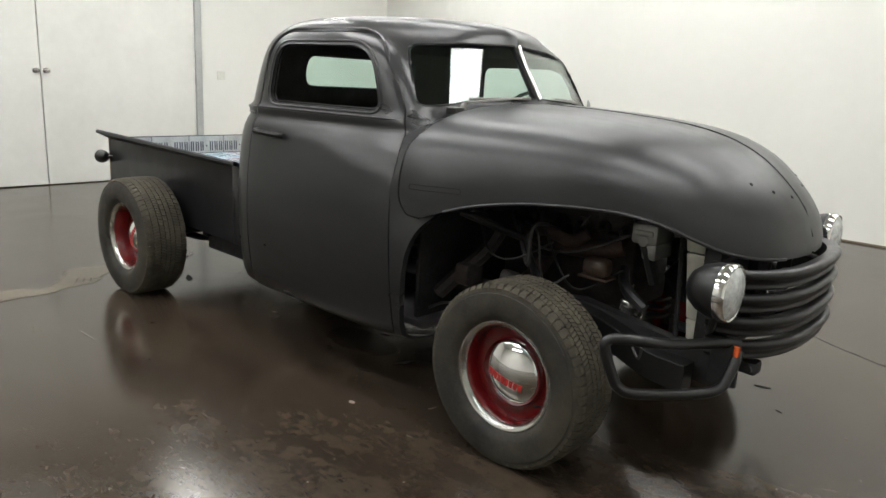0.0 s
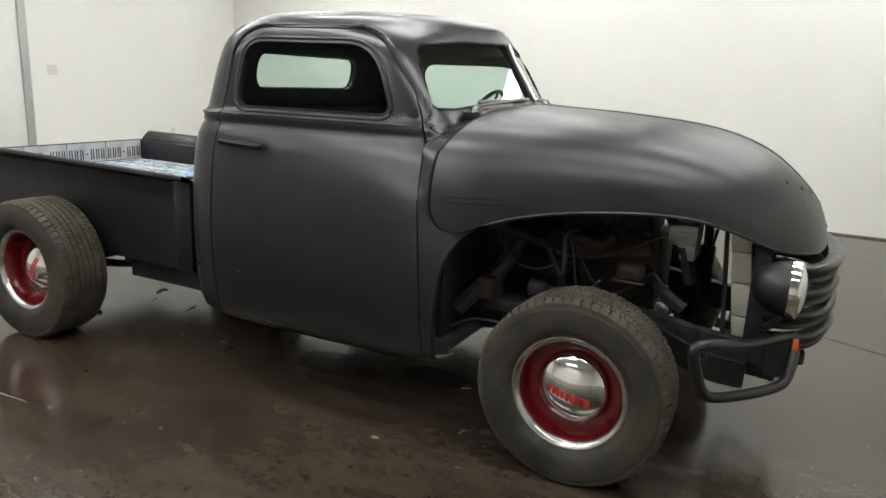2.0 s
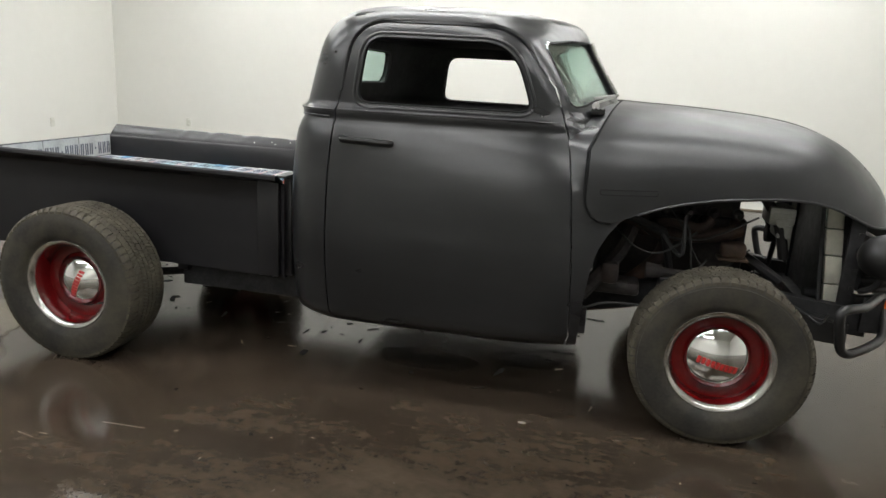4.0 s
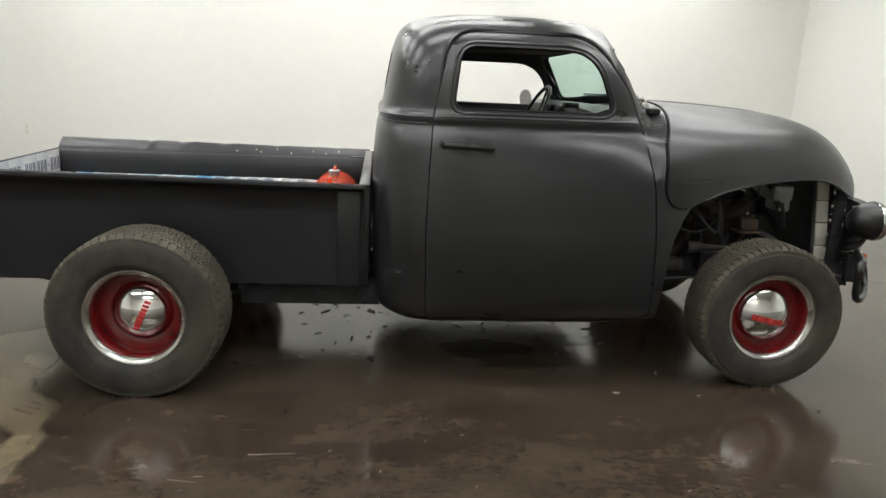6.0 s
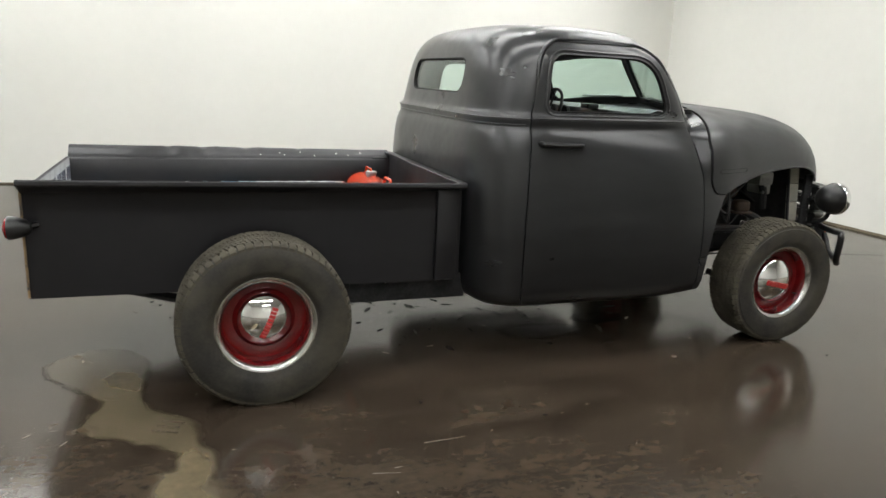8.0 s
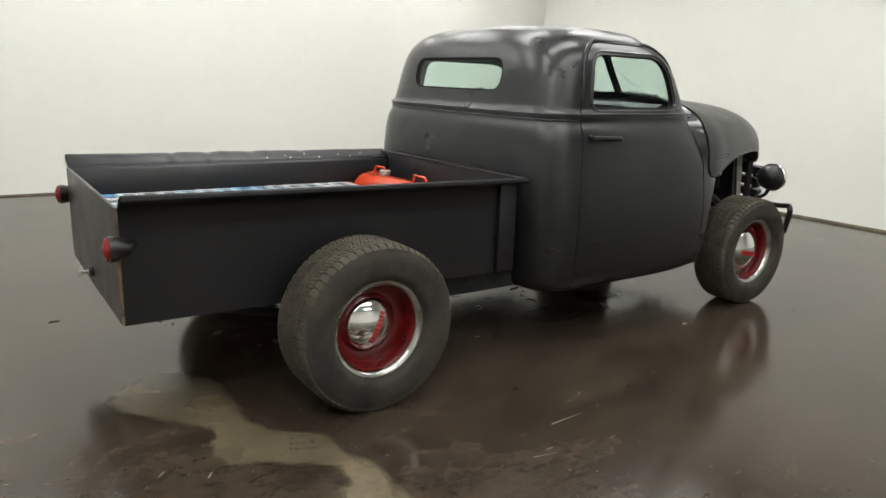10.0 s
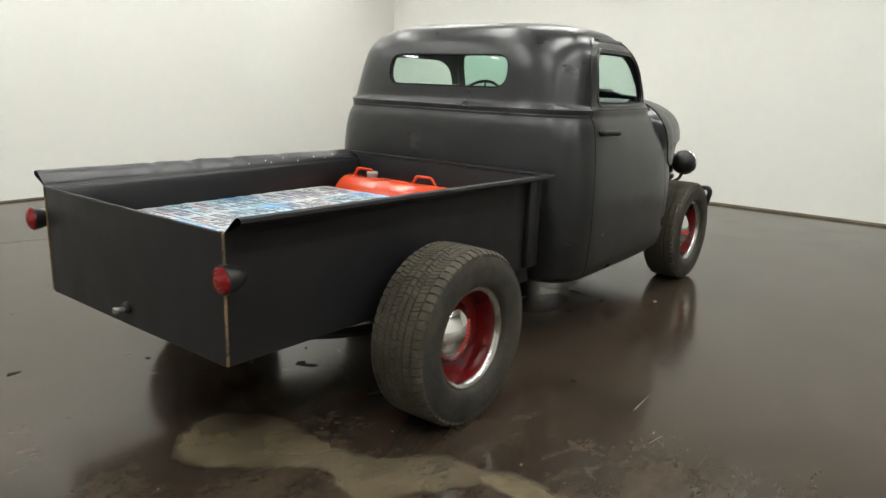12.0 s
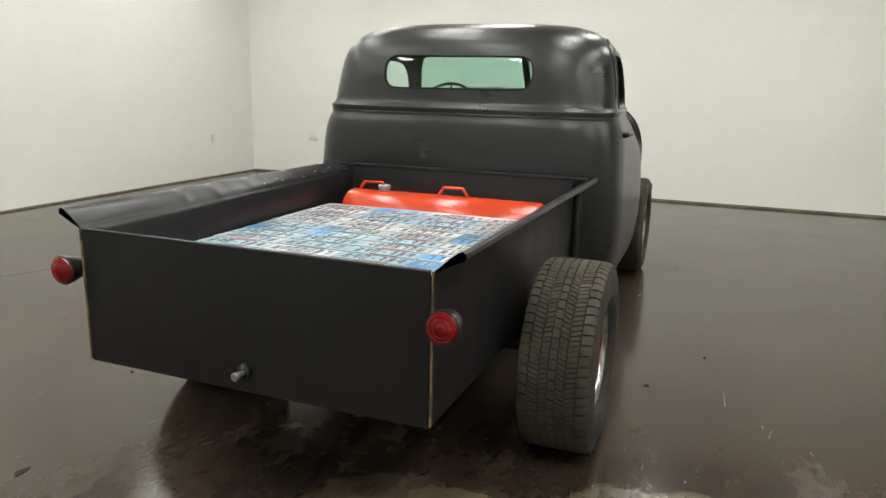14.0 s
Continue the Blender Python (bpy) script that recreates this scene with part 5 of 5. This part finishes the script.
# bed
bed = part("bed_floor", boxed(-0.948, 0.62, -0.612, 0.612, 0.728, 0.748, bevel=0.004), BEDPAINT, truck, "bed floor covered with old number plates")


def side_panel(s):
    """One bed side: a flat sheet with a flared, rolled top rail; the far one is dented."""
    bm = bmesh.new()
    xs = [-0.955 + 1.915 * k / 120 for k in range(121)]
    rows = []
    for x in xs:
        d = 0.0
        if s > 0:
            for cx, a, w in ((-0.42, 0.030, 0.022), (-0.36, -0.016, 0.03), (-0.22, 0.034, 0.030), (-0.14, -0.020, 0.03), (0.03, 0.026, 0.035), (0.12, -0.018, 0.025), (0.36, 0.020, 0.04), (-0.6, 0.010, 0.1), (0.75, 0.02, 0.03)):
                d += a * math.exp(-((x - cx) / w) ** 2)
        sag = 0.018 * (x + 0.98) / 1.95
        top = 0.962 - sag
        prof = [(0.640, 0.440, 0), (0.641, 0.60, 0), (0.641, 0.76, 0), (0.640, 0.885, 0), (0.645, 0.900, 0), (0.664, 0.916, 0.5), (0.690, top - 0.020, 1.0), (0.712, top - 0.004, 0.7), (0.724, top, 0.2), (0.733, top - 0.006, 0), (0.735, top - 0.018, 0), (0.729, top - 0.026, 0),
                (0.719, top - 0.022, 0), (0.712, top - 0.014, 0), (0.690, top - 0.030, 0.9), (0.664, 0.906, 0.5), (0.640, 0.893, 0), (0.630, 0.880, 0), (0.630, 0.76, 0), (0.630, 0.60, 0), (0.630, 0.440, 0)]
        e = -0.016 + 0.036 * (x + 0.955) / 1.915
        rows.append([(x, s * (y + e - d * k), z - 0.5 * d * k) for y, z, k in prof])
    add_rings(bm, rows, True, True)
    bmesh.ops.recalc_face_normals(bm, faces=bm.faces)
    ob = part("bed_side", bm, BEDPAINT, truck, "black sheet-metal bed side" + (" with a dented top rail" if s > 0 else " with a rolled top rail"))
    return ob


sides = {s: side_panel(s) for s in (-1, 1)}
for s in (-1, 1):
    part("stake_pocket", boxed(0.835, 0.945, min(s * 0.658, s * 0.688), max(s * 0.658, s * 0.688), 0.445, 0.905, bevel=0.008), BEDPAINT, sides[s])
    part("panel_edge", boxed(-0.962, -0.952, min(s * 0.6235, s * 0.6285), max(s * 0.6235, s * 0.6285), 0.445, 0.90), BROWNEDGE, sides[s], "worn brown corner edge")
# white chips on the far rail paint the light caught in its small holes
for x, f in ((0.12, 0.35), (0.24, 0.62), (0.27, 0.30), (0.37, 0.75), (0.46, 0.22), (0.60, 0.55), (0.68, 0.28), (0.76, 0.66)):
    e = -0.016 + 0.036 * (x + 0.955) / 1.915
    spot = boxed(-0.003, 0.003, -0.0025, 0.0025, -0.001, 0.0012)
    bmesh.ops.transform(spot, matrix=pose(x, 0.646 + e + 0.042 * f, 0.902 + 0.038 * f, 42, 0, 0), verts=spot.verts)
    part("bolt_hole", spot, PLASTIC, sides[1], "small white chip painted as the light caught in a hole")
bm = bmesh.new()
rows = [[(-0.959, -0.618, z), (-0.962, 0.0, z), (-0.959, 0.618, z), (-0.949, 0.618, z), (-0.952, 0.0, z), (-0.949, -0.618, z)] for z in (0.44, 0.6, 0.8, 0.895)]
add_rings(bm, rows, True, True)
add_tube(bm, [(-0.955, -0.618, 0.897), (-0.957, 0, 0.897), (-0.955, 0.618, 0.897)], 0.006, 8)
bmesh.ops.recalc_face_normals(bm, faces=bm.faces)
gate = part("tailgate", bm, BEDPAINT, truck, "flat black welded tailgate")
bm = bmesh.new()
add_box(bm, 0.945, 0.984, -0.63, 0.63, 0.44, 0.925, bevel=0.003)
add_box(bm, 0.935, 0.985, -0.70, 0.72, 0.925, 0.937, bevel=0.004)
add_box(bm, 0.935, 0.947, -0.63, 0.63, 0.70, 0.72)
part("bed_front", bm, BEDPAINT, truck, "black bed front panel with a flat rail")
bm = bmesh.new()
add_lathe(bm, [(0.0, 0.0), (0.011, 0.0), (0.013, 0.003), (0.013, 0.014), (0.009, 0.016), (0.009, 0.06)], 18, pose(-1.022, -0.011, 0.511, 0, 90, 0))
part("tailgate_pin", bm, ALLOY, gate, "short bright metal pin")
bm = bmesh.new()
add_lathe(bm, [(0.024, 0.0), (0.024, 0.012), (0.014, 0.02)], 18, pose(-0.963, -0.011, 0.511, 0, -90, 0))
part("pin_boss", bm, TUBE, gate)


def tail_lamp(y, s):
    m = pose(-0.99, y, 0.76, 0, -90, 0)
    bm = bmesh.new()
    add_lathe(bm, [(0.0, -0.075), (0.02, -0.072), (0.034, -0.055), (0.046, -0.02), (0.049, 0.0), (0.049, 0.010), (0.045, 0.011)], 28, m)
    add_tube(bm, [(-0.945, y, 0.76), (-0.925, s * 0.65, 0.76), (-0.90, s * 0.63, 0.765)], 0.012, 8)
    lamp = part("tail_lamp", bm, TUBE, truck, "round tail lamp on a black bullet housing")
    bm = bmesh.new()
    # cut facets in rings round the middle
    add_lathe(bm, [(0.0465, 0.008), (0.0445, 0.016), (0.036, 0.0215), (0.0335, 0.0205), (0.023, 0.0265), (0.021, 0.0255), (0.010, 0.029), (0.0, 0.0295)], 18, m)
    part("lens", bm, REDLENS, lamp, "faceted red lens", sharp=6)


tail_lamp(-0.672, -1)
tail_lamp(0.675, 1)

# number plates: floor rows, and one row inside the tailgate; marks are plain bars
def plate_mesh(kind):
    """An embossed plate; its marks are plain bars."""
    bm = bmesh.new()
    add_box(bm, -0.074, 0.074, -0.151, 0.151, 0.0, 0.0018, bevel=0.0008, seg=1)
    r = random.Random(kind * 7 + 2)
    add_box(bm, 0.026, 0.034, -0.07, 0.06, 0.001, 0.0026, mat=2 if kind % 2 else 1)
    if kind % 3 != 1:
        add_box(bm, 0.062, 0.073, -0.149, 0.149, 0.001, 0.0023, mat=2)
    if kind in (1, 5):
        add_box(bm, -0.055, 0.056, 0.062, 0.148, 0.001, 0.0021, mat=2)
    n = r.choice((6, 7, 7))
    for k in range(n):
        y = -0.128 + 0.256 * (k + 0.5) / n
        if k == n // 2 and kind % 2:
            add_box(bm, -0.024, -0.013, y - 0.006, y + 0.006, 0.001, 0.0028, mat=1)
            continue
        w, a, b = r.uniform(0.009, 0.013), -0.047, 0.014
        bars = [(a, b, y - w, y - w + 0.006)]
        for chance, bar in ((0.7, (b - 0.008, b, y - w, y + w)), (0.5, (a, b, y + w - 0.006, y + w)), (0.45, (-0.021, -0.013, y - w, y + w)), (0.45, (a, a + 0.008, y - w, y + w))):
            if r.random() < chance:
                bars.append(bar)
        for i, bar in enumerate(bars):
            add_box(bm, *bar, 0.001, 0.0030 + 0.0001 * i, mat=1)
    add_box(bm, -0.064, -0.058, -0.08, 0.04, 0.001, 0.0024, mat=2 if kind % 2 == 0 else 1)
    add_box(bm, -0.0735, -0.0705, -0.149, 0.149, 0.001, 0.0022, mat=1)
    return bm


def gate_plate_mesh():
    """A grey plate with seven pairs of plain upright bars and a lower edge painted dark as the shade below it."""
    bm = bmesh.new()
    add_box(bm, -0.074, 0.074, -0.151, 0.151, 0.0, 0.0018, bevel=0.0008, seg=1)
    # dark strip: the shade in the gap under the plate, put into the ink
    add_box(bm, -0.0735, -0.062, -0.149, 0.149, 0.001, 0.0022, mat=1)
    for k in range(7):
        y = -0.126 + 0.042 * k
        if k == 3:
            add_box(bm, -0.012, 0.0, y - 0.006, y + 0.006, 0.001, 0.0028, mat=1)
            continue
        for side in (-0.0088, 0.0088):
            add_box(bm, -0.046, 0.030, y + side - 0.0046, y + side + 0.0046, 0.001, 0.0030, mat=1)
    return bm


INKS = [(PLATE_W, PLATE_INK, PLATE_RED), (PLATE_W, PLATE_INK, PLATE_B), (PLATE_B, PLATE_W, PLATE_W), (PLATE_S, PLATE_INK, PLATE_RED), (PLATE_W, PLATE_INK, PLATE_INK), (PLATE_S, PLATE_INK, PLATE_B), (PLATE_W, PLATE_NAVY, PLATE_RED), (PLATE_S, PLATE_NAVY, PLATE_W)]
plates = [part("number_plate", plate_mesh(kind), INKS[kind], bed) for kind in range(8)]
rng = random.Random(12)
first_of = {}
# each row laps over the one behind it
ROWS = 15
for r in range(ROWS):
    for c in range(4):
        x, y = -0.872 + 0.1025 * r, -0.46 + 0.3065 * c + rng.uniform(-0.004, 0.004)
        k = rng.choice((0, 0, 0, 1, 1, 2, 2, 3, 3, 4, 4, 5, 5, 6, 6, 7))
        m = pose(x, y, 0.7530 - 0.0002 * c, 0, 1.9 + rng.uniform(-0.3, 0.3), rng.uniform(-1.2, 1.2))
        if k not in first_of:
            first_of[k] = plates[k]
            plates[k].matrix_basis = m
        else:
            share(plates[k], bed, m)
gate_plate = part("number_plate", gate_plate_mesh(), (PLATE_GREY, PLATE_INK), gate)
gate_plate.matrix_basis = pose(-0.946, -0.46, 0.823, 0, 90, 0) @ pose(0, 0, 0, 0, 0, 180)
for c in range(1, 4):
    share(gate_plate, gate, pose(-0.946, -0.46 + 0.3065 * c, 0.823, 0, 90, 0) @ pose(0, 0, 0, 0, 0, 180))
for k in range(8):
    if k not in first_of:
        plates[k].matrix_basis = pose(0.5, 0.0, 0.7535)

# the red tank lies across the bed, sunk between floor and front panel
tank = empty("fuel_tank", "red painted cylindrical fuel tank lying across the truck bed", "fuel tank", pose(0.755, 0.012, 0.69))
bm = bmesh.new()
R = 0.135
add_lathe(bm, [(0.0, -0.545), (R * 0.6, -0.543), (R * 0.93, -0.535), (R, -0.52), (R, 0.52), (R * 0.93, 0.535), (R * 0.6, 0.543), (0.0, 0.545)], 48, pose(0, 0, 0, 90, 0, 0))
part("tank_body", bm, TANKRED, tank)
for y in (0.40, -0.06):
    bm = bmesh.new()
    add_tube(bm, smooth_path([(0.0, y - 0.085, R - 0.008), (0.0, y - 0.055, R + 0.035), (0.0, y - 0.045, R + 0.040), (0.0, y + 0.045, R + 0.040), (0.0, y + 0.055, R + 0.035), (0.0, y + 0.085, R - 0.008)], 4), 0.008, 8)
    part("tank_handle", bm, TANKRED, tank, "red bent carrying handle")
bm = bmesh.new()
add_lathe(bm, [(0.028, -0.01), (0.03, 0.012), (0.034, 0.014), (0.034, 0.026), (0.03, 0.03), (0.0, 0.03)], 24, pose(0.0, 0.335, R))
part("filler_cap", bm, ALLOY, tank, "dull silver filler cap")
for y in (-0.40, 0.47):
    part("tank_cradle", boxed(-0.13, 0.13, y - 0.02, y + 0.02, -0.25, -0.11, bevel=0.004), CHASSIS, tank)
part("bed_well", boxed(0.60, 0.95, -0.628, 0.628, 0.425, 0.445), BEDPAINT, truck)
